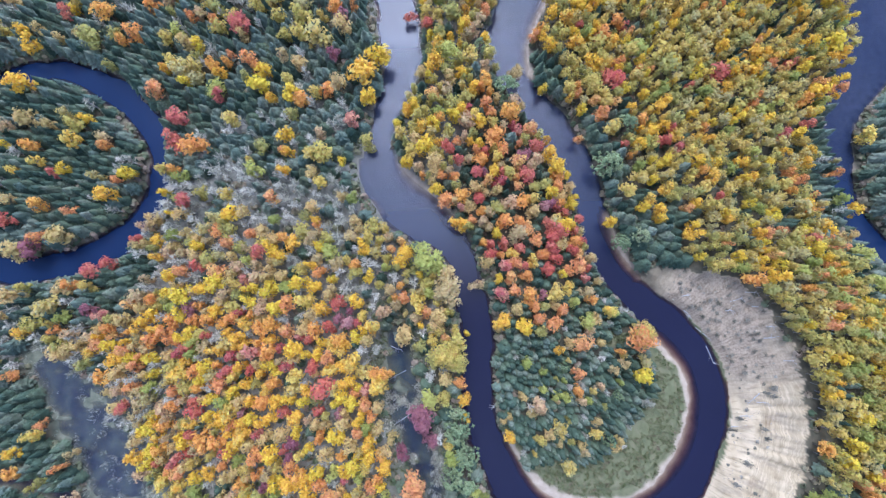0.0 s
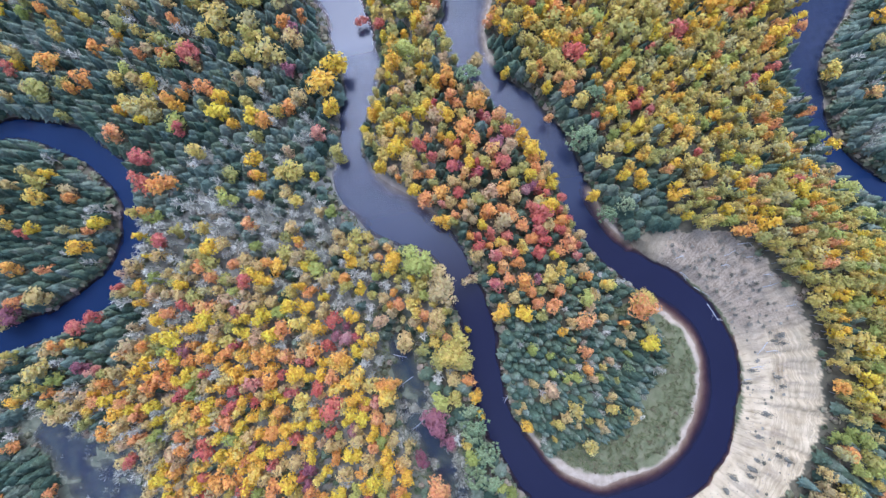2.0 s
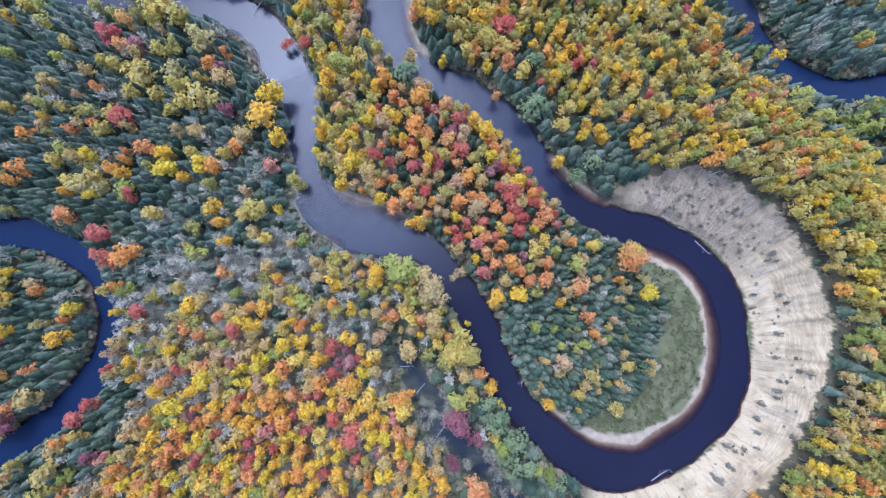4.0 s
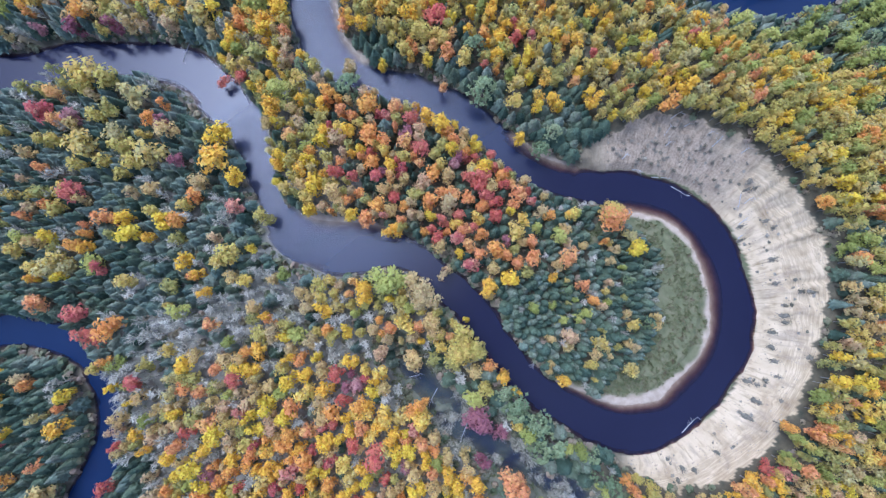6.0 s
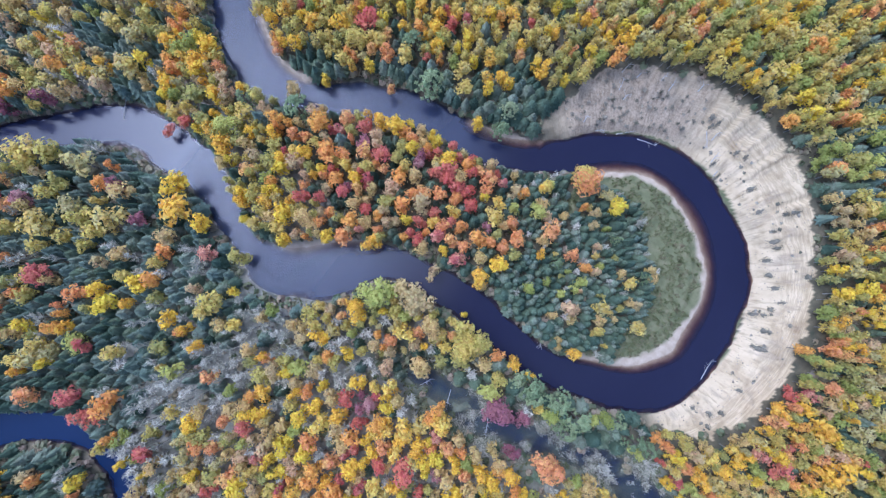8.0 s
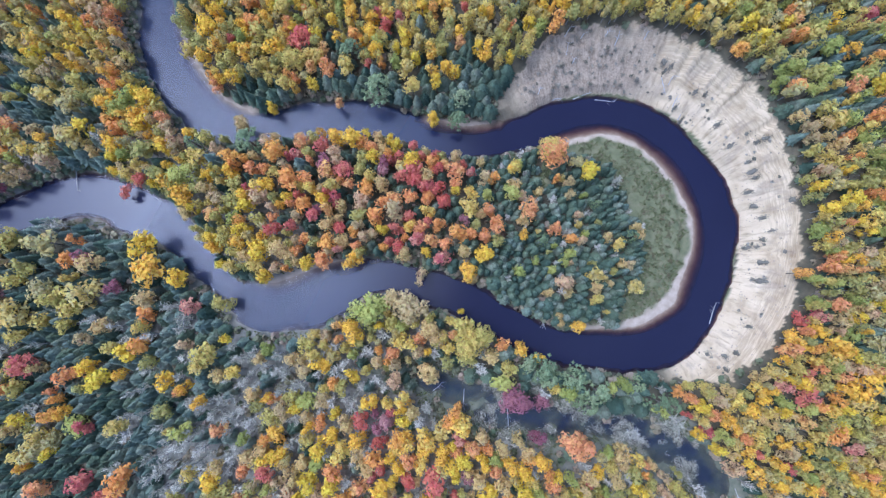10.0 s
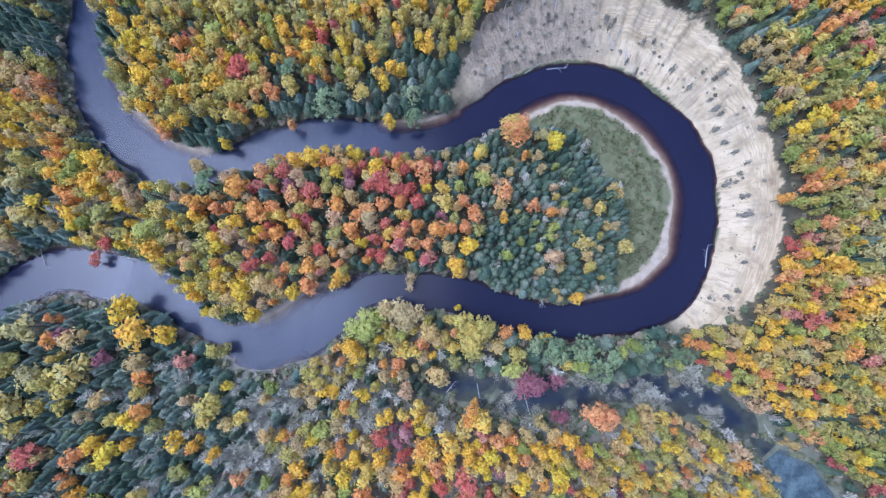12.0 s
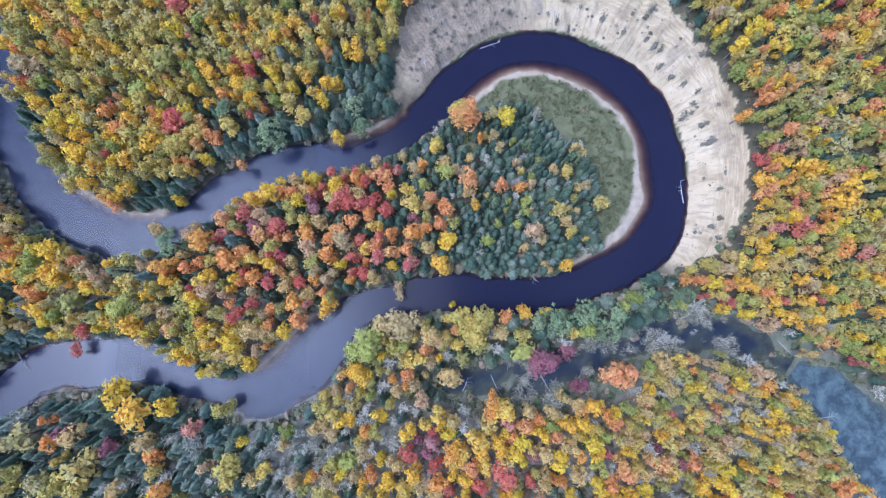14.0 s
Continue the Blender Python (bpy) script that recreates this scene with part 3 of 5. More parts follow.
def broadleaf_crown(name, rnd, material, leaves=360, fine=1.06, more=0):
    """A rounded, uneven crown, about 5 m across and 10 m high, of leaf tufts on a dozen boughs."""
    v, f = [], []
    boughs = []
    sway = rnd.uniform(0.7, 1.3)
    for k in range(rnd.randint(10, 13) + more):
        ang, far = rnd.uniform(0, 6.28), rnd.uniform(0.35, 1.7)
        boughs.append((math.cos(ang) * far * sway, math.sin(ang) * far / sway, 7.4 + rnd.uniform(-3.9, 1.2) - far * 0.4, rnd.uniform(0.7, 1.5) * (fine ** 0.5)))
    boughs.append((rnd.uniform(-0.4, 0.4), rnd.uniform(-0.4, 0.4), 8.5, 1.3))
    weight = [q[3] ** 2 for q in boughs]
    for bx, by, bz, br in rnd.choices(boughs, weight, k=leaves):
        d = Vector((rnd.gauss(0, 1), rnd.gauss(0, 1), rnd.gauss(0.3, 1))).normalized()
        c = Vector((bx, by, bz)) + Vector((d.x, d.y, d.z * 0.8)) * br * rnd.uniform(0.55, 1.12)
        q = (d + Vector((rnd.uniform(-0.4, 0.4), rnd.uniform(-0.4, 0.4), rnd.uniform(0.1, 0.7)))).to_track_quat("Z", "Y")
        s, turn, i = rnd.uniform(0.24, 0.5) * fine, rnd.uniform(0, 6.28), len(v)
        for k in range(3):
            an = turn + k * 2.094 + rnd.uniform(-0.5, 0.5)
            v.append(c + q @ Vector((math.cos(an) * s, math.sin(an) * s, rnd.uniform(-0.12, 0.12))))
        f.append((i, i + 1, i + 2))
    return mesh_of(name, v, f, material)


def conifer_crown(name, rnd, material, tiers=11, points=8, height=10.0, radius=1.75):
    """A spruce: whorls of drooping, ragged boughs that narrow to the tip."""
    v, f = [], []
    for t in range(tiers):
        u = t / (tiers - 1)
        top = 1.1 + (height - 1.1) * ((t + 1.25) / (tiers + 0.25))
        r = radius * (1 - u) ** 0.8 + 0.22
        drop = 1.25 * (1 - 0.5 * u)
        i, turn = len(v), rnd.uniform(0, 6.28)
        v.append(Vector((rnd.uniform(-0.06, 0.06), rnd.uniform(-0.06, 0.06), top)))
        for k in range(points * 2):
            ang = turn + math.pi * k / points + rnd.uniform(-0.1, 0.1)
            rr = r * (rnd.uniform(0.82, 1.12) if k % 2 == 0 else rnd.uniform(0.58, 0.76))
            v.append(Vector((math.cos(ang) * rr, math.sin(ang) * rr, top - drop * (rr / r) + rnd.uniform(-0.12, 0.12))))
        f += [(i, i + 1 + k, i + 1 + (k + 1) % (2 * points)) for k in range(2 * points)]
    return mesh_of(name, v, f, material)


def pine_crown(name, rnd, material):
    """A white pine: open layers of boughs that end in needle tufts."""
    v, f = [], []
    for t in range(7):
        u = t / 6
        z, reach = 4.2 + 7.0 * u, 2.9 * (1 - u) ** 0.75 + 0.35
        for k in range(9 - t):
            ang = rnd.uniform(0, 6.28)
            for far in (1.0, 0.62):
                c = Vector((math.cos(ang) * reach * far, math.sin(ang) * reach * far, z + rnd.uniform(-0.2, 0.2) - 0.2 * far))
                s, turn = rnd.uniform(0.45, 0.7), rnd.uniform(0, 6.28)
                i = len(v)
                v.append(c + Vector((0, 0, 0.3)))
                for p in range(8):
                    rr = s * (1.0 if p % 2 == 0 else 0.5)
                    an = turn + math.pi * p / 4
                    v.append(c + Vector((math.cos(an) * rr, math.sin(an) * rr, rnd.uniform(-0.15, 0.1))))
                f += [(i, i + 1 + p, i + 1 + (p + 1) % 8) for p in range(8)]
    return mesh_of(name, v, f, material)


def bare_crown(name, rnd, material):
    """A leafless crown: forked branches and many fine twigs."""
    v, f = [], []
    for k in range(19):
        ang, z = rnd.uniform(0, 6.28), rnd.uniform(2.2, 6.2)
        reach = rnd.uniform(0.9, 1.9) * (1.1 - 0.06 * z)
        a = Vector((0, 0, z))
        b2 = Vector((math.cos(ang) * reach, math.sin(ang) * reach, z + rnd.uniform(0.9, 1.9)))
        limb(v, f, a, b2, 0.085, 0.035, 3)
        for t in range(9):
            root = a.lerp(b2, rnd.uniform(0.35, 1.0))
            tip = root + Vector((rnd.uniform(-0.8, 0.8), rnd.uniform(-0.8, 0.8), rnd.uniform(0.1, 0.9)))
            w = Vector((rnd.uniform(-1, 1), rnd.uniform(-1, 1), 0)).normalized() * 0.09
            i = len(v)
            v += [root - w, root + w, tip]
            f.append((i, i + 1, i + 2))
    return mesh_of(name, v, f, material)


def shrub_mesh(name, rnd, material):
    v, f = [], []
    for k in range(25):
        d = Vector((rnd.gauss(0, 1), rnd.gauss(0, 1), abs(rnd.gauss(0.3, 0.8)))).normalized()
        c = Vector((d.x * 0.8, d.y * 0.8, 0.15 + d.z * 0.85)) * rnd.uniform(0.6, 1.1)
        q = (d + Vector((rnd.uniform(-0.6, 0.6), rnd.uniform(-0.6, 0.6), 0.5))).to_track_quat("Z", "Y")
        s, i = rnd.uniform(0.22, 0.48), len(v)
        for px, py in ((-s, -s * 0.3), (s * 0.1, -s), (s, s * 0.4), (-s * 0.2, s)):
            v.append(c + q @ Vector((px, py, 0)))
        f += [(i, i + 1, i + 2), (i, i + 2, i + 3)]
    return mesh_of(name, v, f, material)


# kind: name, label, category, mean crown radius of the model, spread of sizes, height factors
KINDS = {
    "spruce": ("spruce_tree", "narrow dark blue-green spruce in the forest", 1.75, (0.75, 1.2), (0.55, 0.9)),
    "fir": ("fir_tree", "blue-grey fir with broad layered boughs", 1.75, (0.8, 1.3), (0.55, 0.9)),
    "pine": ("pine_tree", "tall pale green pine with open tufted boughs", 3.0, (0.75, 1.1), (0.85, 1.15)),
    "birch": ("birch_tree", "bright golden-yellow birch in full autumn leaf", 2.5, (0.6, 1.2), (0.8, 1.1)),
    "aspen": ("aspen_tree", "olive to dull gold aspen with a rounded crown", 2.5, (0.6, 1.25), (0.78, 1.1)),
    "orange": ("maple_tree", "orange maple in autumn leaf among mixed trees", 2.5, (0.6, 1.15), (0.8, 1.1)),
    "red": ("red_maple_tree", "deep red maple in autumn leaf", 2.5, (0.55, 1.05), (0.75, 1.05)),
    "plum": ("cherry_tree", "dull purple cherry tree in autumn leaf", 2.5, (0.55, 1.0), (0.75, 1.0)),
    "tan": ("oak_tree", "tan-brown oak with thinning autumn leaves", 2.5, (0.7, 1.2), (0.75, 1.1)),
    "green": ("alder_tree", "broadleaf alder tree that is still green", 2.5, (0.75, 1.25), (0.8, 1.1)),
    "bare": ("bare_tree", "leafless grey tree with fine pale twigs", 2.1, (0.8, 1.4), (0.8, 1.3)),
}
CROWNS, TRUNKS, BIG = {}, {}, {}
for kind in KINDS:
    rnd = random.Random("crown " + kind)
    if kind in ("spruce", "fir"):
        CROWNS[kind] = [conifer_crown("crown", rnd, M_LEAF[kind], height=rnd.uniform(8.8, 9.8), radius=rnd.uniform(1.75, 2.05)) for _ in range(5)]
    elif kind == "pine":
        CROWNS[kind] = [pine_crown("crown", rnd, M_LEAF[kind]) for _ in range(3)]
    elif kind == "bare":
        CROWNS[kind] = [bare_crown("crown", rnd, M_LEAF[kind]) for _ in range(4)]
    else:
        CROWNS[kind] = [broadleaf_crown("crown", rnd, M_LEAF[kind]) for _ in range(5)]
        BIG[kind] = [broadleaf_crown("crown", rnd, M_LEAF[kind], 1100, 0.6, 12) for _ in range(2)]
    bark = M_BIRCH if kind in ("birch", "aspen") else M_DEAD if kind == "bare" else M_BARK
    high = {"spruce": 9.0, "fir": 9.0, "pine": 11.0, "bare": 7.5}.get(kind, 8.2)
    TRUNKS[kind] = trunk_mesh("trunk", high, 0.17 if kind != "pine" else 0.26, 0 if kind in ("spruce", "fir", "pine") else 4, rnd, bark)

# shares of the kinds in each zone of growth
MIX = {
    "S": {"spruce": 0.78, "fir": 0.10, "aspen": 0.04, "birch": 0.02, "orange": 0.02, "tan": 0.02, "bare": 0.02},
    "B": {"spruce": 0.25, "fir": 0.48, "bare": 0.14, "tan": 0.05, "aspen": 0.03, "green": 0.02, "orange": 0.02, "birch": 0.01},
    "D": {"aspen": 0.42, "birch": 0.11, "tan": 0.23, "orange": 0.08, "red": 0.03, "bare": 0.08, "green": 0.05},
    "I": {"spruce": 0.69, "fir": 0.16, "bare": 0.06, "aspen": 0.02, "tan": 0.04, "green": 0.02, "pine": 0.01},
    "M": {"orange": 0.17, "red": 0.10, "plum": 0.03, "birch": 0.08, "tan": 0.24, "spruce": 0.24, "aspen": 0.14},
    "C": {"aspen": 0.42, "birch": 0.19, "tan": 0.19, "orange": 0.08, "spruce": 0.10, "green": 0.02},
    "Y": {"aspen": 0.57, "birch": 0.22, "spruce": 0.07, "orange": 0.065, "green": 0.06, "red": 0.015},
    "E": {"aspen": 0.44, "birch": 0.15, "green": 0.15, "orange": 0.07, "red": 0.015, "spruce": 0.07, "tan": 0.105},
    "H": {"green": 0.24, "spruce": 0.20, "fir": 0.12, "aspen": 0.22, "birch": 0.07, "orange": 0.06, "red": 0.03, "tan": 0.06},
    "F": {"pine": 0.2, "green": 0.24, "spruce": 0.40, "birch": 0.06, "bare": 0.10},
    "G": {"birch": 0.28, "orange": 0.16, "red": 0.06, "plum": 0.035, "aspen": 0.11, "tan": 0.23, "green": 0.05, "spruce": 0.03, "bare": 0.07},
    "A": {"green": 0.45, "pine": 0.2, "spruce": 0.25, "aspen": 0.10},
    "K": {"bare": 0.50, "fir": 0.08, "tan": 0.19, "aspen": 0.12, "green": 0.03, "spruce": 0.03, "birch": 0.03, "orange": 0.02},
    "W": {"bare": 0.55, "tan": 0.15, "aspen": 0.12, "spruce": 0.13, "green": 0.05},
    "T": {"tan": 0.32, "aspen": 0.26, "bare": 0.19, "orange": 0.08, "red": 0.02, "birch": 0.10, "green": 0.03},
    "J": {"spruce": 0.29, "fir": 0.43, "aspen": 0.09, "tan": 0.06, "birch": 0.02, "orange": 0.02, "green": 0.03, "bare": 0.06},
}


class Grove:
    """Where the trees stand: no crown reaches far into another."""

    def __init__(self):
        self.cells, self.trees = {}, []

    def free(self, x, y, r, pack):
        cx, cy = int(x // 5), int(y // 5)
        for i in (-1, 0, 1):
            for j in (-1, 0, 1):
                for ox, oy, orad in self.cells.get((cx + i, cy + j), ()):
                    if (ox - x) ** 2 + (oy - y) ** 2 < (pack * (r + orad)) ** 2:
                        return False
        return True

    def add(self, kind, x, y, wide, tall, tint=None):
        r = KINDS[kind][2] * wide
        self.cells.setdefault((int(x // 5), int(y // 5)), []).append((x, y, r))
        self.trees.append((kind, x, y, wide, tall))


grove = Grove()
# trees that stand out: place in the plan and width of the crown
for x, y, wide in [(5.7, 44.8, 1.88)]:
    grove.add("orange", x, y, wide, 0.75 + 0.28 * wide)
for x, y, wide in [(-81.9, -26.3, 1.44)]:
    grove.add("birch", x, y, wide, 0.75 + 0.28 * wide)
for x, y, wide in [(-1.2, -31.9, 1.08), (15.8, -30.7, 1.37), (13.9, -38.1, 0.78), (20.5, -38.2, 1.01), (-25.5, -46.0, 0.83), (-15.6, -31.5, 0.84), (-7.4, -45.5, 0.95), (37.6, -38.5, 1.07), (6.2, -47.5, 0.89), (-79.2, -60.6, 1.07), (-74.6, -61.7, 1.35), (-70.6, -58.9, 0.71), (-71.5, -52.5, 1.28), (-76.0, -31.0, 1.77), (-69.4, -29.8, 1.20), (-58.9, -54.8, 0.99), (-77.3, -84.2, 0.79)]:
    grove.add("birch", x, y, wide, 0.75 + 0.28 * wide)
for x, y, wide in [(12.7, -31.2, 0.84), (43.9, -22.0, 1.38), (7.4, -44.6, 0.95), (-81.9, -76.3, 1.00), (-74.8, -93.1, 1.21), (-56.8, -82.2, 1.47), (-82.9, -65.0, 1.14), (-68.9, -49.3, 1.13)]:
    grove.add("orange", x, y, wide, 0.75 + 0.28 * wide)
for x, y, wide in [(16.8, -34.4, 0.78), (-8.4, -41.4, 1.01), (15.2, -46.6, 1.30), (-94.2, -67.0, 1.50), (-72.3, -74.5, 0.86), (-66.6, -87.2, 1.34), (-59.0, -88.3, 1.20), (-62.9, -35.2, 0.99)]:
    grove.add("red", x, y, wide, 0.75 + 0.28 * wide)
for x, y, wide in [(-2.2, -38.9, 1.01), (35.7, -24.8, 0.84)]:
    grove.add("plum", x, y, wide, 0.75 + 0.28 * wide)
for x, y, wide in [(-80.2, -49.8, 1.14), (-91.8, -36.5, 1.22)]:
    grove.add("tan", x, y, wide, 0.75 + 0.28 * wide)
for x, y, wide in [(-55.8, -30.8, 0.99), (-89.1, -44.1, 1.64), (-55.8, -61.6, 0.99), (-52.9, -43.9, 1.33), (-64.9, -70.5, 1.13), (-80.5, -85.4, 1.21)]:
    grove.add("aspen", x, y, wide, 0.75 + 0.28 * wide)
grove.add("aspen", 5.2, 45.4, 1.76, 1.24)
for x, y, wide in [(-147.9, -32.0, 0.82), (-149.6, -37.4, 0.88), (-128.2, -33.4, 0.74), (-117.0, -47.6, 1.00), (-106.8, -45.2, 1.13), (-111.3, -65.6, 0.92), (-99.9, -48.1, 1.19), (-96.4, -55.8, 0.92), (-95.5, -42.3, 0.73), (-77.4, -65.6, 0.85), (-119.7, -44.7, 1.81), (-102.9, -57.1, 1.63), (-100.0, -61.9, 0.99), (9.7, -7.5, 1.68), (9.2, -14.3, 1.22), (8.1, -10.5, 2.05)]:
    grove.add("aspen", x, y, wide, 0.75 + 0.28 * wide)
for x, y, wide in [(-122.2, -17.0, 0.88), (-120.3, -12.4, 0.75), (-112.0, -4.4, 0.95), (-109.8, 3.6, 1.08), (-99.5, 9.3, 1.02), (-101.9, -5.2, 1.21), (-104.0, 2.7, 0.81), (-97.4, 3.0, 1.08), (-89.3, -0.4, 0.94), (-87.2, -10.3, 0.60), (-78.3, -9.8, 1.26), (-88.7, -80.2, 0.91), (-1.5, 36.8, 0.92), (17.3, 45.1, 1.24)]:
    grove.add("birch", x, y, wide, 0.75 + 0.28 * wide)
for x, y, wide in [(8.6, 21.6, 0.59), (-101.4, 42.8, 0.91), (-94.4, 35.1, 1.41), (-90.3, 31.2, 0.96), (-92.2, 27.2, 0.90), (-81.9, 25.8, 0.89), (-81.8, 44.5, 0.90), (-86.7, 40.1, 0.71), (-75.7, 37.7, 1.09), (-69.4, 23.2, 0.70), (-67.5, 46.5, 0.90), (-50.5, 49.5, 0.90), (-44.4, 56.4, 0.97), (-31.4, 49.2, 0.77), (-27.5, 40.5, 0.83), (-36.4, 56.1, 0.84), (-65.0, 52.2, 0.71), (-100.5, 9.8, 1.08), (-99.2, 3.7, 1.20), (-90.0, 0.7, 0.95), (-48.5, -55.7, 0.79), (-54.2, -54.3, 0.73)]:
    grove.add("birch", x, y, wide, 0.75 + 0.28 * wide)
for x, y, wide in [(-141.0, -29.5, 1.35), (-132.9, -18.7, 1.22), (-133.6, -32.1, 0.94), (-116.5, -17.4, 1.14), (-106.8, -9.5, 0.74), (-88.4, 3.6, 0.94), (-74.4, -38.5, 1.24), (-91.0, -67.1, 0.79), (-84.0, -54.5, 0.85), (-89.4, -84.3, 1.10), (-3.5, 10.3, 0.91), (23.7, 15.0, 1.16), (-99.3, 37.7, 0.71), (-90.5, 5.0, 0.95), (-36.4, -47.4, 1.03)]:
    grove.add("tan", x, y, wide, 0.75 + 0.28 * wide)
for x, y, wide in [(-138.9, -22.2, 1.08), (-137.8, -27.9, 0.88), (-133.2, -28.1, 0.95), (-118.1, -1.6, 1.35), (-113.7, -9.3, 1.34), (-100.4, 0.5, 0.88), (-93.7, -2.9, 1.47), (-93.4, -7.5, 0.87), (-87.3, -7.1, 1.07), (-114.9, -40.8, 1.33), (-105.5, -37.1, 1.65), (-108.2, -49.5, 0.99), (-108.9, -61.7, 1.12), (-95.7, -48.8, 1.38), (-90.1, -49.6, 1.12), (-100.9, -77.0, 0.79), (-93.3, -73.9, 1.04), (-76.0, -53.2, 0.92), (-65.5, -52.5, 0.78), (-53.1, -47.7, 1.10), (-81.6, -81.8, 1.16), (31.2, 20.7, 1.03), (-85.1, 29.9, 0.83), (-67.9, 36.9, 1.59), (-68.4, 30.7, 1.08), (-55.5, 42.0, 1.09), (-39.8, 48.1, 1.09), (-70.8, 50.6, 0.91), (-81.0, 39.9, 1.15)]:
    grove.add("aspen", x, y, wide, 0.75 + 0.28 * wide)
for x, y, wide in [(-53.3, -46.7, 0.85)]:
    grove.add("aspen", x, y, wide, 0.75 + 0.28 * wide)
for x, y, wide in [(-130.1, -13.1, 0.95), (-140.2, -33.8, 0.81), (-135.6, -34.9, 1.21), (-103.5, -0.9, 1.01), (-120.6, -55.2, 1.06), (-98.1, -38.6, 0.93), (-114.0, -59.2, 0.93), (-105.8, -70.8, 0.79), (-82.7, -71.6, 0.65), (-54.3, -55.5, 0.71), (10.4, 39.5, 0.50), (7.1, 28.2, 1.14), (-0.3, 17.0, 0.88), (-4.2, 15.8, 0.79), (15.8, 27.0, 0.85), (20.4, 26.8, 0.78), (-88.3, 23.1, 0.77), (-60.4, 40.0, 1.09), (-57.5, 51.5, 0.90), (-53.7, 32.7, 0.58), (-39.8, -59.1, 0.97)]:
    grove.add("orange", x, y, wide, 0.75 + 0.28 * wide)
for x, y, wide in [(-127.3, -30.3, 0.88), (-133.9, -39.5, 1.01), (-139.5, -47.2, 0.74), (-112.0, -54.5, 0.99), (-95.1, -36.8, 0.80), (-83.4, -39.2, 0.86)]:
    grove.add("plum", x, y, wide, 0.75 + 0.28 * wide)
for x, y, wide in [(-104.7, 7.1, 1.22), (-81.5, -4.8, 1.59), (21.7, 23.1, 0.72), (1.0, 30.8, 0.99), (-5.0, 27.4, 0.73)]:
    grove.add("green", x, y, wide, 0.75 + 0.28 * wide)
for x, y, wide in [(-91.0, -10.5, 0.74), (-118.6, -61.0, 1.38), (-69.9, 43.1, 1.28), (-51.2, 57.3, 0.78)]:
    grove.add("red", x, y, wide, 0.75 + 0.28 * wide)
for x, y, wide in [(-56.2, 47.2, 1.07), (-44.7, 40.5, 1.38)]:
    grove.add("pine", x, y, wide, 0.75 + 0.28 * wide)
for x, y, wide in [(-32.7, -128.8, 0.81), (-5.0, -123.2, 0.67), (-0.4, -110.7, 0.93), (-12.8, -95.0, 0.87), (-5.5, -78.8, 0.94), (-9.4, -55.6, 1.08), (-1.3, -48.2, 1.07), (1.8, -41.5, 0.94), (4.1, -61.3, 1.20), (12.6, -75.7, 1.19), (13.8, -81.9, 0.86), (17.7, -89.0, 0.86), (-1.3, -95.9, 1.07), (0.1, -89.9, 0.87), (6.4, -99.9, 0.80), (9.2, -109.7, 1.06), (27.6, -81.6, 1.31), (28.9, -76.4, 1.12), (33.6, -65.3, 1.18), (-20.2, -86.3, 0.95), (-69.6, -10.2, 0.98), (-29.9, 61.5, 0.62), (-50.6, 9.4, 0.90)]:
    grove.add("orange", x, y, wide, 0.75 + 0.28 * wide)
for x, y, wide in [(-32.1, -120.9, 1.54), (0.2, -118.7, 1.00), (-14.0, -98.8, 1.21), (12.7, -104.8, 0.99), (13.6, -98.7, 0.86), (34.0, -46.4, 0.99), (25.7, -48.8, 0.86), (-74.7, 15.7, 0.78), (-69.6, -6.0, 0.84), (-55.6, -1.3, 0.70)]:
    grove.add("tan", x, y, wide, 0.75 + 0.28 * wide)
for x, y, wide in [(-29.8, -130.7, 1.21), (-10.4, -113.9, 0.94), (30.5, -55.3, 0.86)]:
    grove.add("plum", x, y, wide, 0.75 + 0.28 * wide)
for x, y, wide in [(-23.7, -107.8, 0.88), (-21.8, -112.7, 1.08), (-8.6, -110.4, 0.74), (3.6, -66.1, 1.13), (9.6, -49.6, 0.93), (5.1, -72.3, 0.80), (9.2, -73.7, 0.93), (22.0, -48.1, 0.73), (18.8, -83.0, 1.19), (1.5, -50.5, 0.74), (-70.1, 75.5, 1.20), (-54.6, 60.1, 0.56), (-48.2, 61.0, 0.63)]:
    grove.add("red", x, y, wide, 0.75 + 0.28 * wide)
for x, y, wide in [(-12.5, -124.7, 1.53), (-76.9, 9.3, 0.50), (-73.2, 59.7, 1.54), (-77.5, 48.8, 1.40), (-78.3, 58.6, 1.20)]:
    grove.add("aspen", x, y, wide, 0.75 + 0.28 * wide)
for x, y, wide in [(-13.2, -86.4, 1.27), (-15.9, -76.2, 1.21), (-7.8, -86.9, 0.94), (-14.6, -66.2, 0.88), (-13.7, -60.4, 1.21), (-10.5, -66.5, 0.94), (-7.8, -59.1, 1.14), (-15.2, -52.0, 1.08), (-9.2, -50.6, 1.21), (-15.5, -42.3, 0.75), (3.8, -53.9, 1.27), (11.8, -54.0, 1.06), (7.9, -61.5, 0.80), (11.2, -71.8, 0.80), (18.1, -56.1, 0.93), (19.0, -52.3, 0.80), (20.3, -43.8, 0.60), (16.9, -78.4, 0.86), (15.2, -71.6, 0.93), (17.8, -67.4, 0.80), (20.7, -72.5, 1.12), (23.6, -69.2, 0.93), (24.0, -63.7, 0.93), (27.2, -69.6, 1.25), (-5.0, -98.7, 0.87)]:
    grove.add("birch", x, y, wide, 0.75 + 0.28 * wide)
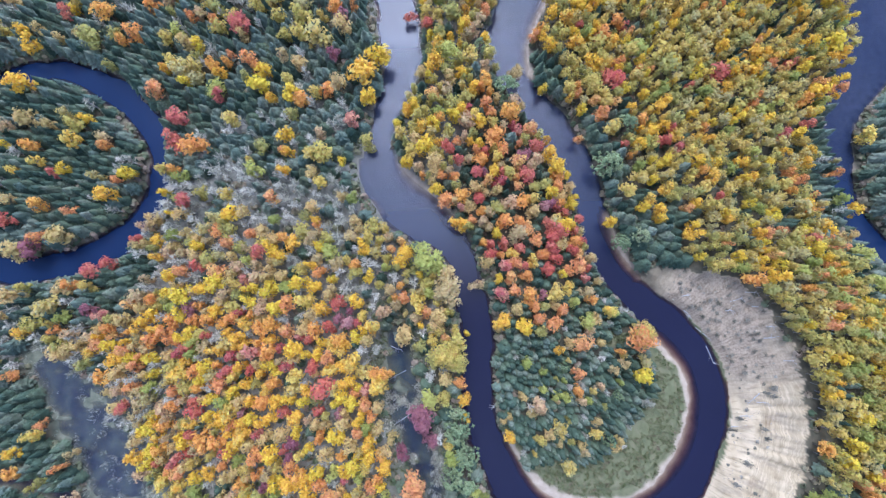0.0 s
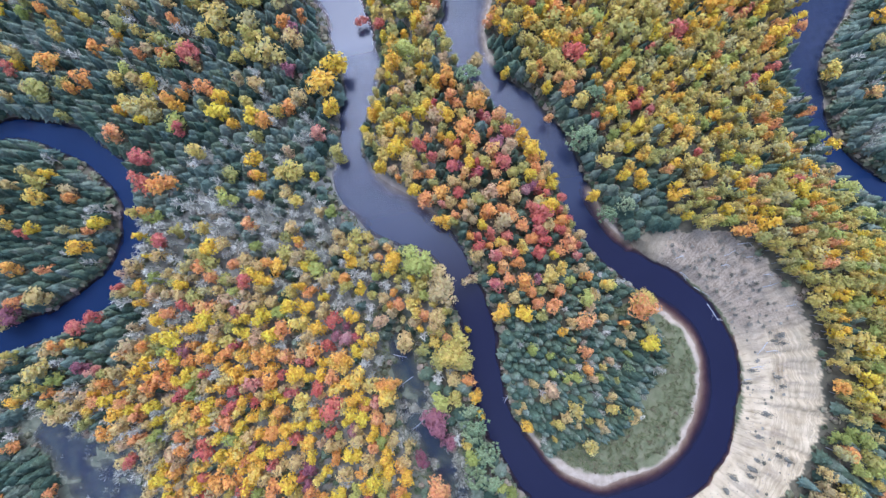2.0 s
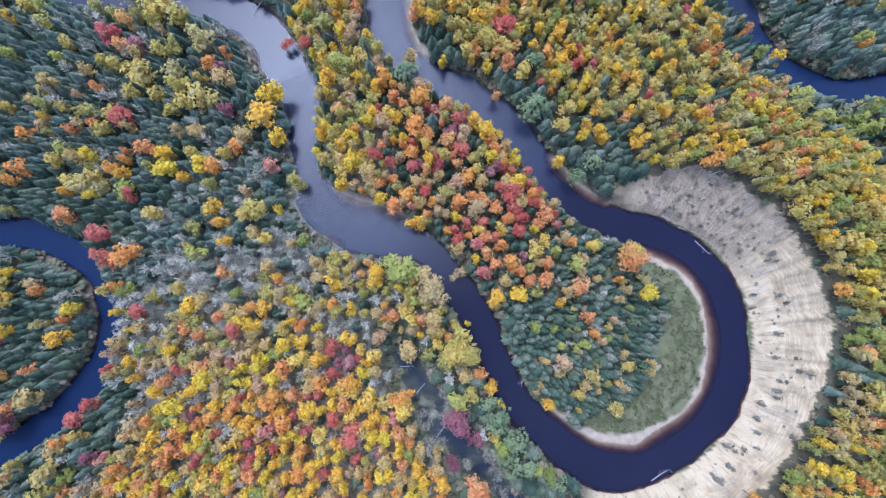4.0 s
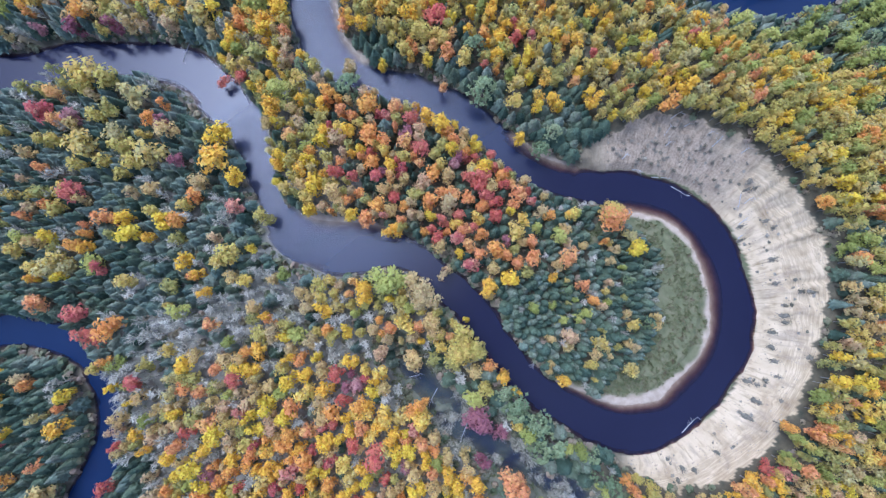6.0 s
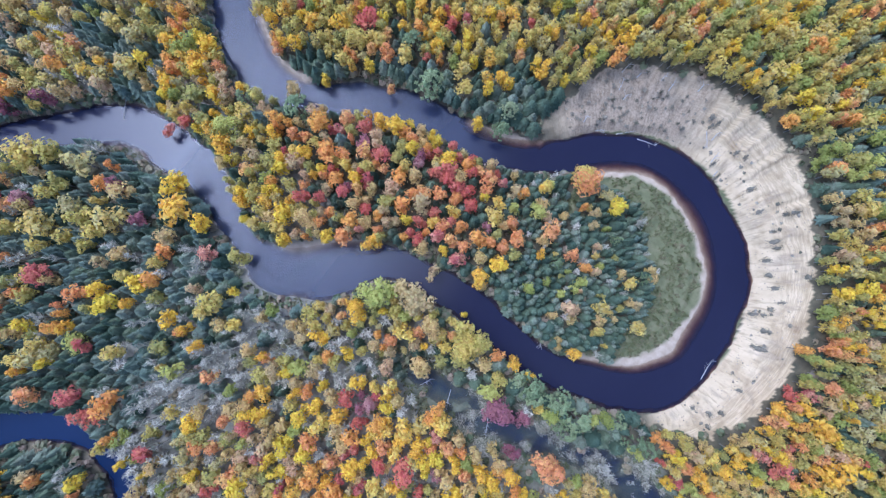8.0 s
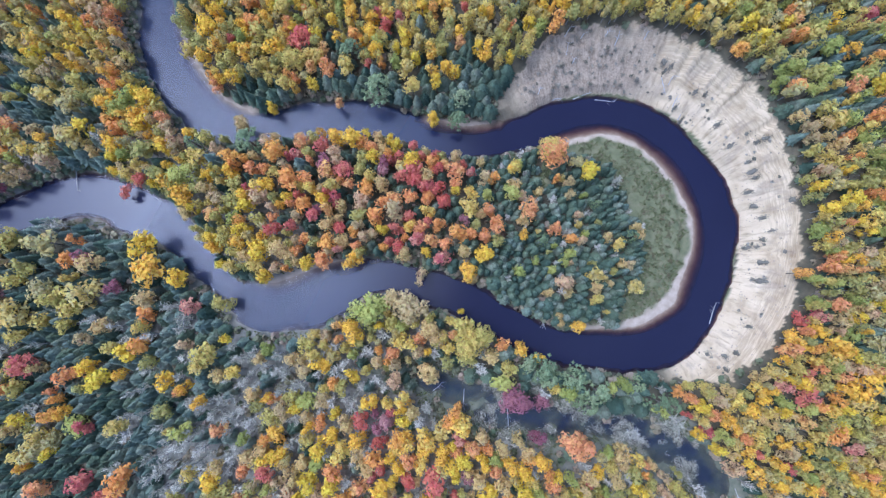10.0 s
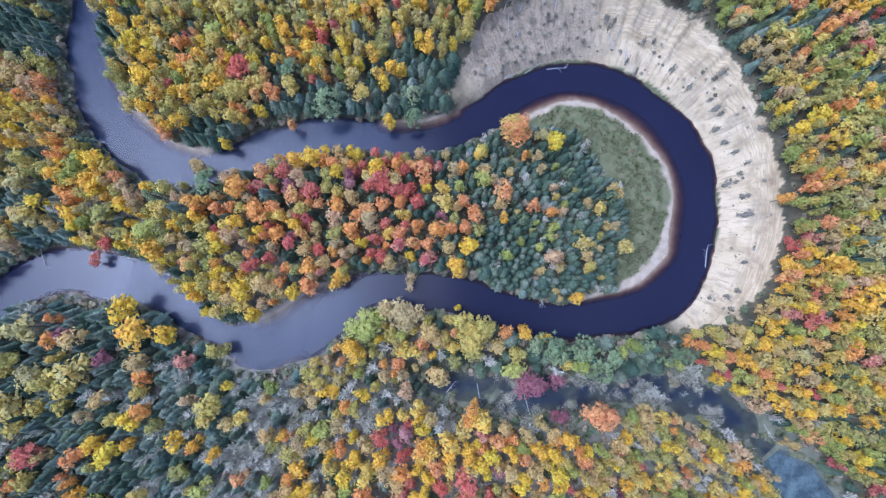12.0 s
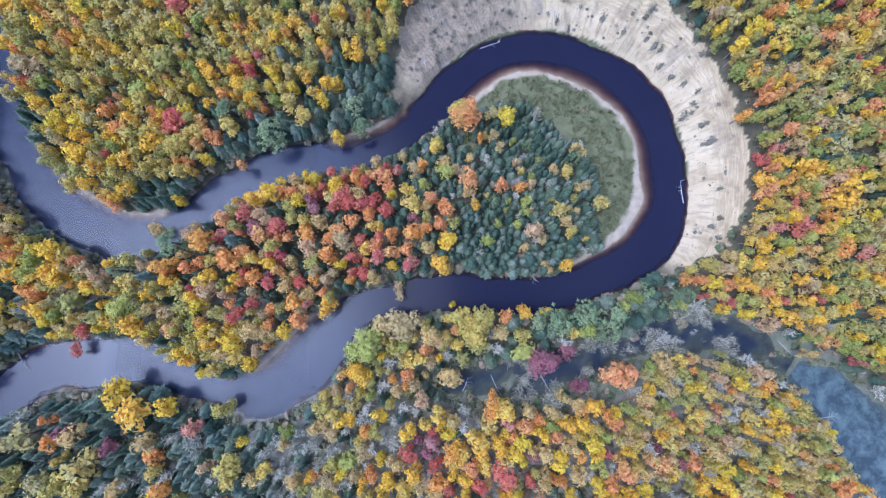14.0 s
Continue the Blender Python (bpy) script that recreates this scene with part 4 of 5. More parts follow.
for x, y, wide in [(-4.0, -94.1, 0.80), (4.5, -95.4, 0.93), (8.7, -94.8, 0.73), (9.3, -87.2, 1.19), (7.8, -79.9, 1.00), (5.9, -85.5, 0.67), (23.8, -96.2, 1.05), (31.9, -50.9, 0.73), (38.6, -41.0, 0.86), (3.0, -76.6, 0.94), (-60.5, 56.1, 0.91), (-62.6, 58.4, 0.91), (-61.1, 70.3, 0.63), (-30.6, 53.9, 0.83), (-63.5, -2.2, 0.91)]:
    grove.add("birch", x, y, wide, 0.75 + 0.28 * wide)
for x, y, wide in [(-82.5, 4.5, 0.77)]:
    grove.add("pine", x, y, wide, 0.75 + 0.28 * wide)
for x, y, wide in [(-42.3, 61.8, 1.21)]:
    grove.add("spruce", x, y, wide, 0.75 + 0.28 * wide)
for x, y, wide in [(-19.5, -14.1, 2.27)]:
    grove.add("green", x, y, wide, 0.75 + 0.28 * wide)
for x, y, wide in [(-10.3, -9.5, 2.13), (-15.8, -9.2, 1.29), (-2.6, -12.4, 1.53), (1.9, -22.1, 1.28), (14.9, -11.0, 1.07), (56.2, -18.6, 0.97), (84.5, -9.2, 0.97), (-47.4, -11.2, 1.47), (-59.7, -0.8, 1.16), (-40.1, 0.9, 0.86), (-38.6, 7.1, 0.76), (-31.8, 17.1, 0.99), (-25.6, 12.0, 1.31), (-29.5, 2.6, 0.82)]:
    grove.add("tan", x, y, wide, 0.75 + 0.28 * wide)
for x, y, wide in [(-20.9, -21.0, 1.47), (-7.1, -18.1, 1.22), (2.9, -4.1, 0.47), (21.4, -6.4, 0.83), (69.7, 1.8, 0.92), (78.5, 0.3, 0.92), (80.6, 6.1, 1.01), (78.9, -6.3, 0.83), (91.8, 30.0, 1.39), (100.9, 24.0, 1.53), (91.4, 2.1, 0.80), (102.3, -5.4, 0.85), (110.7, 1.8, 0.76), (-53.7, -13.0, 1.31), (-59.5, -14.2, 0.93), (-48.7, -19.0, 0.92), (-63.6, -18.1, 0.73), (-61.7, -4.4, 1.06), (-69.9, 1.7, 0.93), (-53.2, 2.7, 0.67), (-45.3, 24.4, 1.20), (-49.1, 23.0, 1.00), (-34.9, 29.1, 0.64), (-44.7, 6.5, 0.93), (-40.5, -10.7, 0.89), (-29.9, -4.6, 1.11), (-26.2, 6.4, 0.73), (-17.1, 15.8, 0.79)]:
    grove.add("birch", x, y, wide, 0.75 + 0.28 * wide)
for x, y, wide in [(-13.1, 24.4, 0.63), (-9.1, 25.4, 0.82), (-12.7, 5.8, 0.66)]:
    grove.add("birch", x, y, wide, 0.75 + 0.28 * wide)
for x, y, wide in [(-25.1, -21.8, 0.62), (-9.1, -21.7, 0.86), (16.5, -7.4, 0.80), (73.8, 0.9, 0.80), (66.2, 2.0, 0.68), (101.3, 9.9, 1.10), (47.0, -21.5, 1.39), (-72.4, 6.1, 1.00), (-65.2, 5.3, 0.90), (-61.5, 12.0, 1.39), (-55.2, 7.0, 1.32), (-48.8, 3.3, 1.06), (-38.8, 25.0, 0.90), (-34.1, 25.4, 0.63), (-46.5, 13.8, 1.00), (-38.3, -3.0, 1.12), (-42.3, 4.5, 0.73), (-37.1, -8.5, 1.08), (-34.6, 14.3, 1.06), (-22.2, 28.6, 0.99), (-15.2, 29.3, 1.09), (-23.5, 17.6, 0.99), (-29.1, 8.5, 1.12), (-5.3, 32.2, 0.76), (-2.7, 23.5, 0.85), (-13.4, 9.8, 0.85), (-7.9, 14.2, 1.11), (-12.9, 13.7, 0.85)]:
    grove.add("orange", x, y, wide, 0.75 + 0.28 * wide)
for x, y, wide in [(4.6, -7.3, 1.23), (20.4, -12.0, 0.92), (-57.9, -20.4, 0.99), (-44.0, 11.3, 0.93)]:
    grove.add("aspen", x, y, wide, 0.75 + 0.28 * wide)
for x, y, wide in [(28.3, -8.0, 1.22), (36.3, -6.7, 1.17), (43.0, -6.7, 1.27), (-70.0, 11.7, 1.28)]:
    grove.add("pine", x, y, wide, 0.75 + 0.28 * wide)
for x, y, wide in [(26.2, -18.6, 1.87), (32.0, -16.4, 0.98), (-34.0, 22.6, 0.77)]:
    grove.add("plum", x, y, wide, 0.75 + 0.28 * wide)
for x, y, wide in [(91.5, 15.6, 1.11), (89.4, 21.5, 0.56), (74.1, -3.4, 0.68), (95.6, -3.1, 0.61), (-52.7, -6.6, 0.93), (-43.1, 16.0, 1.00), (-41.6, 8.3, 0.80), (-44.7, 1.5, 0.93), (-48.4, -3.9, 0.70), (-24.4, 21.9, 1.06), (-28.5, 21.1, 0.66), (-17.7, 23.0, 0.86), (-22.9, 8.2, 0.79), (-16.7, 8.3, 0.98), (-23.1, 4.0, 0.63), (-25.8, 29.0, 0.57)]:
    grove.add("red", x, y, wide, 0.75 + 0.28 * wide)
for x, y, wide in [(57.7, -13.0, 1.28)]:
    grove.add("bare", x, y, wide, 0.75 + 0.28 * wide)
for x, y, wide in [(-76.3, 3.2, 1.26), (-54.4, 12.3, 1.35)]:
    grove.add("fir", x, y, wide, 0.75 + 0.28 * wide)
for x, y, wide in [(-29.6, 13.1, 0.8), (-9.2, 10.2, 0.91), (-43.7, -5.2, 0.8)]:
    grove.add("orange", x, y, wide, 0.75 + 0.28 * wide)
for x, y, wide in [(-17.5, -46.1, 0.8), (100.0, -49.1, 1.25), (75.9, 43.3, 0.73), (94.2, 10.0, 0.84), (95.2, 55.9, 0.73), (84.1, 49.2, 0.63), (98.6, -13.3, 0.94), (63.2, 1.8, 0.73), (-59.9, -130.0, 1.01), (-59.2, -108.7, 0.76), (-40.0, -119.3, 0.76), (-42.1, -127.8, 1.01), (-100.6, -108.6, 1.27), (-93.5, -99.8, 1.14), (-91.1, -103.2, 0.76)]:
    grove.add("orange", x, y, wide, 0.75 + 0.28 * wide)
for x, y, wide in [(8.6, -82.9, 0.89), (13.8, -89.4, 0.89), (29.9, -93.2, 0.89), (40.8, -71.0, 0.89), (13.0, -28.1, 0.89), (41.9, -48.1, 0.89)]:
    grove.add("orange", x, y, wide, 0.75 + 0.28 * wide)
for x, y, wide in [(-25.5, 24.4, 1.14), (67.9, -2.3, 0.42), (84.8, 15.6, 0.84), (87.7, -3.1, 0.52), (-51.6, -123.1, 0.63), (-37.9, -137.3, 0.89), (-100.7, -120.1, 0.76)]:
    grove.add("red", x, y, wide, 0.75 + 0.28 * wide)
for x, y, wide in [(3.7, -87.8, 0.63), (33.9, -89.2, 0.76), (-53.4, 100.1, 0.76), (-40.6, -84.7, 1.14)]:
    grove.add("red", x, y, wide, 0.75 + 0.28 * wide)
for x, y, wide in [(32.3, 6.2, 0.8), (38.8, -49.3, 1.03)]:
    grove.add("birch", x, y, wide, 0.75 + 0.28 * wide)
for x, y, wide in [(-106.0, 48.7, 1.03), (-27.3, 53.7, 0.68), (-33.3, 51.3, 0.68), (-47.1, 63.9, 0.8), (76.2, 7.2, 0.94), (72.2, -5.4, 0.68), (85.8, 31.1, 0.94), (74.0, 60.2, 0.94), (100.9, 16.9, 0.73), (-67.4, -114.0, 0.76), (-55.1, -128.2, 0.76), (-52.5, -120.5, 0.76), (-44.5, -108.1, 1.14), (-79.3, -133.5, 1.52), (-91.4, -130.4, 1.14)]:
    grove.add("birch", x, y, wide, 0.75 + 0.28 * wide)
for x, y, wide in [(28.7, -86.1, 0.89), (7.7, -69.9, 0.76), (40.1, -87.6, 0.89), (36.7, -78.9, 0.89), (-13.6, -47.5, 1.01), (40.6, -60.7, 1.01), (-62.8, 103.8, 1.27), (-77.5, 109.9, 1.4), (-9.3, 81.5, 1.14), (-49.0, 118.5, 1.14), (-27.3, 113.0, 0.89), (24.3, -130.3, 1.01), (28.7, -135.0, 0.76)]:
    grove.add("birch", x, y, wide, 0.75 + 0.28 * wide)
for x, y, wide in [(12.9, 45.9, 0.85), (33.5, 14.6, 0.8), (-54.7, -18.8, 0.68), (-92.5, -112.0, 1.52), (-91.1, -90.1, 0.89), (-96.0, -140.3, 1.14), (-78.0, -81.3, 0.89), (-99.4, -74.4, 1.01)]:
    grove.add("aspen", x, y, wide, 0.75 + 0.28 * wide)
for x, y, wide in [(13.2, 40.5, 0.68), (-109.6, 58.1, 1.48), (-29.0, -134.9, 1.52), (-68.4, -131.3, 1.4), (-66.2, -138.1, 0.89), (-66.3, -124.3, 0.89), (-44.4, -137.2, 0.76), (30.2, -120.0, 0.63), (-15.8, -136.1, 1.27), (27.5, -31.8, 1.01)]:
    grove.add("tan", x, y, wide, 0.75 + 0.28 * wide)
for x, y, wide in [(-78.8, 51.9, 1.37)]:
    grove.add("green", x, y, wide, 0.75 + 0.28 * wide)
for x, y, wide in [(43.7, -11.2, 0.82), (30.7, -9.7, 0.92), (52.2, -0.7, 0.72), (-21.3, 42.7, 0.92), (-22.8, 48.2, 0.82)]:
    grove.add("pine", x, y, wide, 0.75 + 0.28 * wide)
for x, y, wide in [(-14.8, -24.6, 1.29), (-13.4, -18.9, 1.13)]:
    grove.add("bare", x, y, wide, 0.75 + 0.28 * wide)

rng = np.random.default_rng(5)
N = 84000
rad, ang = 200 * np.sqrt(rng.random(N)), rng.random(N) * 2 * np.pi
px, py = rad * np.cos(ang) - 10, rad * np.sin(ang) - 8
EXTENT = [(-162.6, -45.8), (-160.6, -63.2), (-123.9, -136.4), (-111.9, -150.4), (22.2, -146.2), (44.0, -142.7), (116.5, -56.6), (127.9, -18.9), (128.3, -6.0), (129.2, 83.1), (103.5, 114.2), (44.8, 150.5), (1.2, 158.9), (-95.3, 135.8), (-154.3, 32.5), (-164.7, -17.9)]


def within(x, y, grow):
    """Whether a place lies inside the modelled woodland."""
    e = np.array(EXTENT, float) * grow + np.array((-10, -8)) * (1 - grow)
    ok = np.ones(len(x), bool)
    for a, c in zip(e, np.roll(e, -1, 0)):
        ok &= (c[0] - a[0]) * (y - a[1]) - (c[1] - a[1]) * (x - a[0]) > 0
    return ok


inside = within(px, py, 1.045)
px, py = px[inside], py[inside]
_, masks, dist, u, on = terrain(px, py)
clear = np.minimum(np.minimum(dist["river"], dist["oxbow"]), dist["north"]) - 3.0 * (masks["beach"] > 0.2)
clear = np.minimum(clear, np.minimum(dist["pond"], dist["inlet"]))
clear = np.minimum(clear, np.minimum(dist["swamp"], dist["marsh"]) + 0.3) - 2.5 * (masks["verge"] > 0.3)
slope = ((on > 0.25) & (u < 0.95)) | (masks["foot"] > 0.5)
codes = zone(px, py)
rnd = random.Random(11)
for x, y, c, code, bad in zip(px, py, clear, codes, slope):
    if bad or c < 0.6 or code == "R" or (code == "W" and rnd.random() > (0.30 if x < 19 else 0.12)):
        continue
    share = MIX[code]
    kind = rnd.choices(list(share), list(share.values()))[0]
    _, _, base_r, ws, hs = KINDS[kind]
    wide, tall = rnd.uniform(*ws), rnd.uniform(*hs)
    if code == "I":
        grown = rnd.uniform(0.62, 1.1)
        wide, tall = (wide * grown, tall * (0.4 + 0.55 * grown)) if kind == "spruce" else (wide * 0.8 * grown, tall * 0.8)
    if code in "YEDC" and kind not in ("spruce", "fir"):
        wide *= 0.88
    if kind in ("spruce", "fir") and code in "SJFB":
        wide, tall = wide * 1.22, tall * (0.88 if code == "B" else 1.0)
    if code == "G" and kind in ("birch", "orange"):
        wide *= 1.12
    if len(grove.trees) > 4200:
        wide *= 0.85
    if c < base_r * wide * 0.5:
        continue
    if grove.free(x, y, base_r * wide, 0.4 if code == "I" else 0.5 if kind in ("spruce", "fir", "bare") else 0.6):
        grove.add(kind, x, y, wide, tall)

floor = terrain(np.array([t[1] for t in grove.trees]), np.array([t[2] for t in grove.trees]))[0]
order = sorted(range(len(grove.trees)), key=lambda i: math.hypot(grove.trees[i][1] - 10, grove.trees[i][2] - 12))
LIMIT = {"spruce": 300, "fir": 160, "birch": 260, "aspen": 290, "orange": 240, "red": 150, "plum": 60, "tan": 150, "green": 90, "bare": 160, "pine": 60}
count, rest, models = {}, {}, {}
for i in order:
    kind, x, y, wide, tall = grove.trees[i]
    turn = rnd.uniform(0, 360)
    k = count.get(kind, 0)
    if k >= LIMIT[kind]:
        rest.setdefault(kind, []).append((x, y, floor[i], wide, tall, turn))
        continue
    count[kind] = k + 1
    name, label = KINDS[kind][:2]
    big = wide > 1.45 and kind in BIG
    which = (big, k % len((BIG if big else CROWNS)[kind]))
    place = pose(x, y, floor[i], rnd.uniform(-3, 3), rnd.uniform(-3, 3), turn)
    if (kind, which) not in models:
        ob = tagged(new(name), label, "tree", name + "s of the forest")
        crown = new("crown", (BIG if big else CROWNS)[kind][which[1]])
        stem = new("trunk", TRUNKS[kind])
        crown.parent = stem.parent = ob
        ob.matrix_basis = place @ Matrix.Diagonal((wide, wide, tall, 1))
        models[kind, which] = ob, wide, tall
    else:
        ob, w0, t0 = models[kind, which]
        copy_thing(ob, place @ Matrix.Diagonal((wide / w0, wide / w0, tall / t0, 1)))


def woods(name, label, kind, places, meshes, stem=None):
    """Many trees further off, as one mesh with a tint of its own for each tree."""
    sources = []
    for me in meshes:
        parts, base = [], 0
        vs, fs, mats = [], [], []
        for slot, m in enumerate([me] + ([stem] if stem else [])):
            co = np.empty(len(m.vertices) * 3)
            m.vertices.foreach_get("co", co)
            vs.append(co.reshape(-1, 3))
            fs += [tuple(base + q for q in p.vertices) for p in m.polygons]
            mats += [slot] * len(m.polygons)
            base += len(m.vertices)
        sources.append((np.vstack(vs), fs, mats))
    allv, allf, allm, tint, off = [], [], [], [], 0
    for k, (x, y, z, wide, tall, turn) in enumerate(places):
        vs, fs, mats = sources[k % len(sources)]
        c, s = math.cos(radians(turn)), math.sin(radians(turn))
        allv.append(vs @ np.array([[c, s, 0], [-s, c, 0], [0, 0, 1]]) * (wide, wide, tall) + (x, y, z))
        allf += [tuple(off + q for q in p) for p in fs]
        allm += mats
        tint += [rnd.random()] * len(vs)
        off += len(vs)
    me = bpy.data.meshes.new(name)
    me.from_pydata(np.vstack(allv).tolist(), [], allf)
    me.materials.append(meshes[0].materials[0])
    if stem:
        me.materials.append(stem.materials[0])
        me.polygons.foreach_set("material_index", allm)
    me.attributes.new("tint", "FLOAT", "POINT").data.foreach_set("value", tint)
    return tagged(new(name, me), label, "trees", kind="stuff")


for kind, places in rest.items():
    name, label = KINDS[kind][:2]
    woods(name.replace("_tree", "_woods"), "woods of many a " + label, kind, places, CROWNS[kind], None if kind in ("spruce", "fir") else TRUNKS[kind])
print("trees", len(grove.trees), count, {k: len(v) for k, v in rest.items()})


# low growth that fills the gaps under the trees
SHRUBS = [shrub_mesh("shrub", random.Random(70 + k), M_LEAF["shrub"]) for k in range(4)]
N = 26000
rad, ang = 180 * np.sqrt(rng.random(N)), rng.random(N) * 2 * np.pi
px, py = rad * np.cos(ang) - 10, rad * np.sin(ang) - 8
inside = within(px, py, 1.02)
px, py = px[inside], py[inside]
pz, masks, dist, u, on = terrain(px, py)
clear = np.minimum(np.minimum(dist["river"], dist["oxbow"]), np.minimum(dist["north"], dist["pond"]))
codes = zone(px, py)
places, others = [], []
for x, y, z, c, o, be, code in zip(px, py, pz, clear, on, masks["beach"], codes):
    if c < 0.4 or o > 0.2 or be > 0.3 or z < 0.12 or code == "R" or (code == "W" and rnd.random() > 0.8):
        continue
    if grove.free(x, y, 0.7, 0.6):
        k = rnd.uniform(0.6, 1.5)
        (places if code in "GKTBWD" else others).append((x, y, z, k, k * rnd.uniform(0.8, 1.6), rnd.uniform(0, 360)))
woods("undergrowth", "low green and russet shrubs between the trees", "shrub", places[:3600] + others[:2000], SHRUBS)
print("shrubs", len(places), len(others))

# bushes that crowd the water's edge wherever the bank is neither sand nor grass
N = 60000
bx, by = rng.uniform(-155, 100, N), rng.uniform(-168, 147, N)
bz, masks, dist, u, on = terrain(bx, by)
edge = np.minimum(np.minimum(dist["river"], dist["oxbow"]), dist["north"])
codes = zone(bx, by)
keep = (edge > 0.1) & (masks["foot"] < 0.5) & (edge < np.where(dist["north"] < 4, 3.5, 2.2)) & (on < 0.2) & (masks["beach"] < 0.15) & (masks["verge"] < 0.3) & (codes != "R") & within(bx, by, 1.04)
keep &= (dist["north"] < 4) | (rng.random(N) < 0.6)
places = [(x, y, z - 0.1, q, q * h, t) for x, y, z, q, h, t in zip(bx[keep], by[keep], bz[keep], rng.uniform(0.8, 1.7, keep.sum()), rng.uniform(0.9, 1.7, keep.sum()), rng.uniform(0, 360, keep.sum()))]
print("bank bushes", len(places))
woods("bank_bushes", "low green and brown bushes crowding the river banks", "shrub", places[:1900], SHRUBS)


# ---------------------------------------------------------------- single things along the water and on the scarp
def part(name, verts, faces, material, parent, label=""):
    ob = new(name, mesh_of(name, verts, faces, material))
    ob.parent = parent
    return tagged(ob, label)


def level(x, y):
    return float(terrain(np.array([x]), np.array([y]))[0][0])


def leaning(kind, x, y, dx, dy, size, label):
    """A tree that leans out from the bank at x, y towards dx, dy."""
    name = KINDS[kind][0]
    ob = tagged(new(name), label, "tree")
    crown, stem = new("crown", CROWNS[kind][1]), new("trunk", TRUNKS[kind])
    crown.parent = stem.parent = ob
    tilt = Vector((0, 0, 1)).rotation_difference(Vector((dx, dy, 7.2 * size * 0.8))).to_matrix().to_4x4()
    ob.matrix_basis = Matrix.Translation((x, y, max(level(x, y), 0.05))) @ tilt @ Matrix.Diagonal((size, size, size, 1))
    return ob


leaning("red", -96.5, -12.5, 1.0, -4.5, 0.72, "small bright red maple leaning out over the river")
leaning("tan", -11.9, 2.6, 1.2, -4.8, 0.8, "thin brown oak leaning far over the river")
leaning("tan", -75.0, 12.9, -2.5, 3.8, 0.7, "thin brown oak leaning over the upper channel")
leaning("birch", 6.7, -8.4, -0.7, 3.0, 0.5, "slim yellow birch leaning towards the water")
leaning("birch", 26.8, -8.2, 0.2, 2.4, 0.62, "golden birch leaning from the south bank")


def fallen_log(x0, y0, x1, y1, radius, twigs, label, lift=0.0, rnd=random.Random(3)):
    """A bleached trunk that lies on the ground or in the shallows, with stubs of branches."""
    ob = tagged(new("fallen_log"), label, "log", "fallen logs")
    za, zb = max(level(x0, y0), -0.1) + radius * 0.6 + lift, max(level(x1, y1), -0.1) + radius * 0.4 + lift
    a, b2 = Vector((0, 0, 0)), Vector((x1 - x0, y1 - y0, zb - za))
    mid = a.lerp(b2, 0.5) + Vector((rnd.uniform(-0.25, 0.25), rnd.uniform(-0.25, 0.25), 0.08))
    v, f = [], []
    limb(v, f, a, mid, radius, radius * 0.75, 6)
    limb(v, f, mid, b2, radius * 0.75, radius * 0.3, 6)
    part("stem", v, f, M_DEAD, ob)
    for k in range(twigs):
        root = a.lerp(b2, rnd.uniform(0.35, 0.95))
        side = Vector((-b2.y, b2.x, 0)).normalized() * rnd.choice((-1, 1)) * rnd.uniform(0.5, 1.6)
        v, f = [], []
        limb(v, f, root, root + side + b2.normalized() * rnd.uniform(0.3, 1.0) + Vector((0, 0, rnd.uniform(0.05, 0.6))), radius * 0.4, radius * 0.12, 4)
        part("branch", v, f, M_DEAD, ob)
    ob.location = (x0, y0, za)
    return ob


for q in [(5.1, 64.9, 9.1, 68.9), (10.8, 67.6, 16.5, 69.5), (66.5, 23.4, 65.9, 30.0), (23.4, 4.4, 26.3, 1.7), (-113.3, -16.6, -110.3, -22.2)]:
    fallen_log(*q, 0.13, 5, "bleached dead tree lying half in the river")
for q in [(-5.0, 75.9, -4.5, 79.7), (-2.4, 72.7, -3.4, 75.7), (-0.8, 78.0, -0.2, 81.0), (8.4, 80.1, 7.7, 83.0), (24.2, 79.0, 27.8, 76.2), (34.7, 72.4, 34.5, 76.2), (0.2, 71.8, 0.2, 73.4),
          (31.3, 74.3, 31.0, 77.3), (-4.6, 60.5, -5.0, 62.9), (4.9, 80.3, 5.0, 82.4), (14.7, 84.0, 14.6, 85.8), (27.0, 78.1, 26.9, 80.5), (-0.3, 61.7, 2.5, 63.8)]:
    fallen_log(*q, 0.16, 4, "pale fallen trunk on the slumped sand slope")
for q in [(13.0, -22.9, 15.9, -28.8), (25.8, -22.2, 28.8, -27.4), (5.5, -27.3, 6.9, -23.6), (70.1, -5.6, 71.5, -8.0), (90.4, -14.2, 94.1, -18.0), (77.0, -20.2, 78.7, -17.2), (100.6, -34.5, 105.2, -33.8), (60.5, -11.8, 62.7, -15.5)]:
    fallen_log(*q, 0.10, 9, "grey dead tree fallen into the swamp")


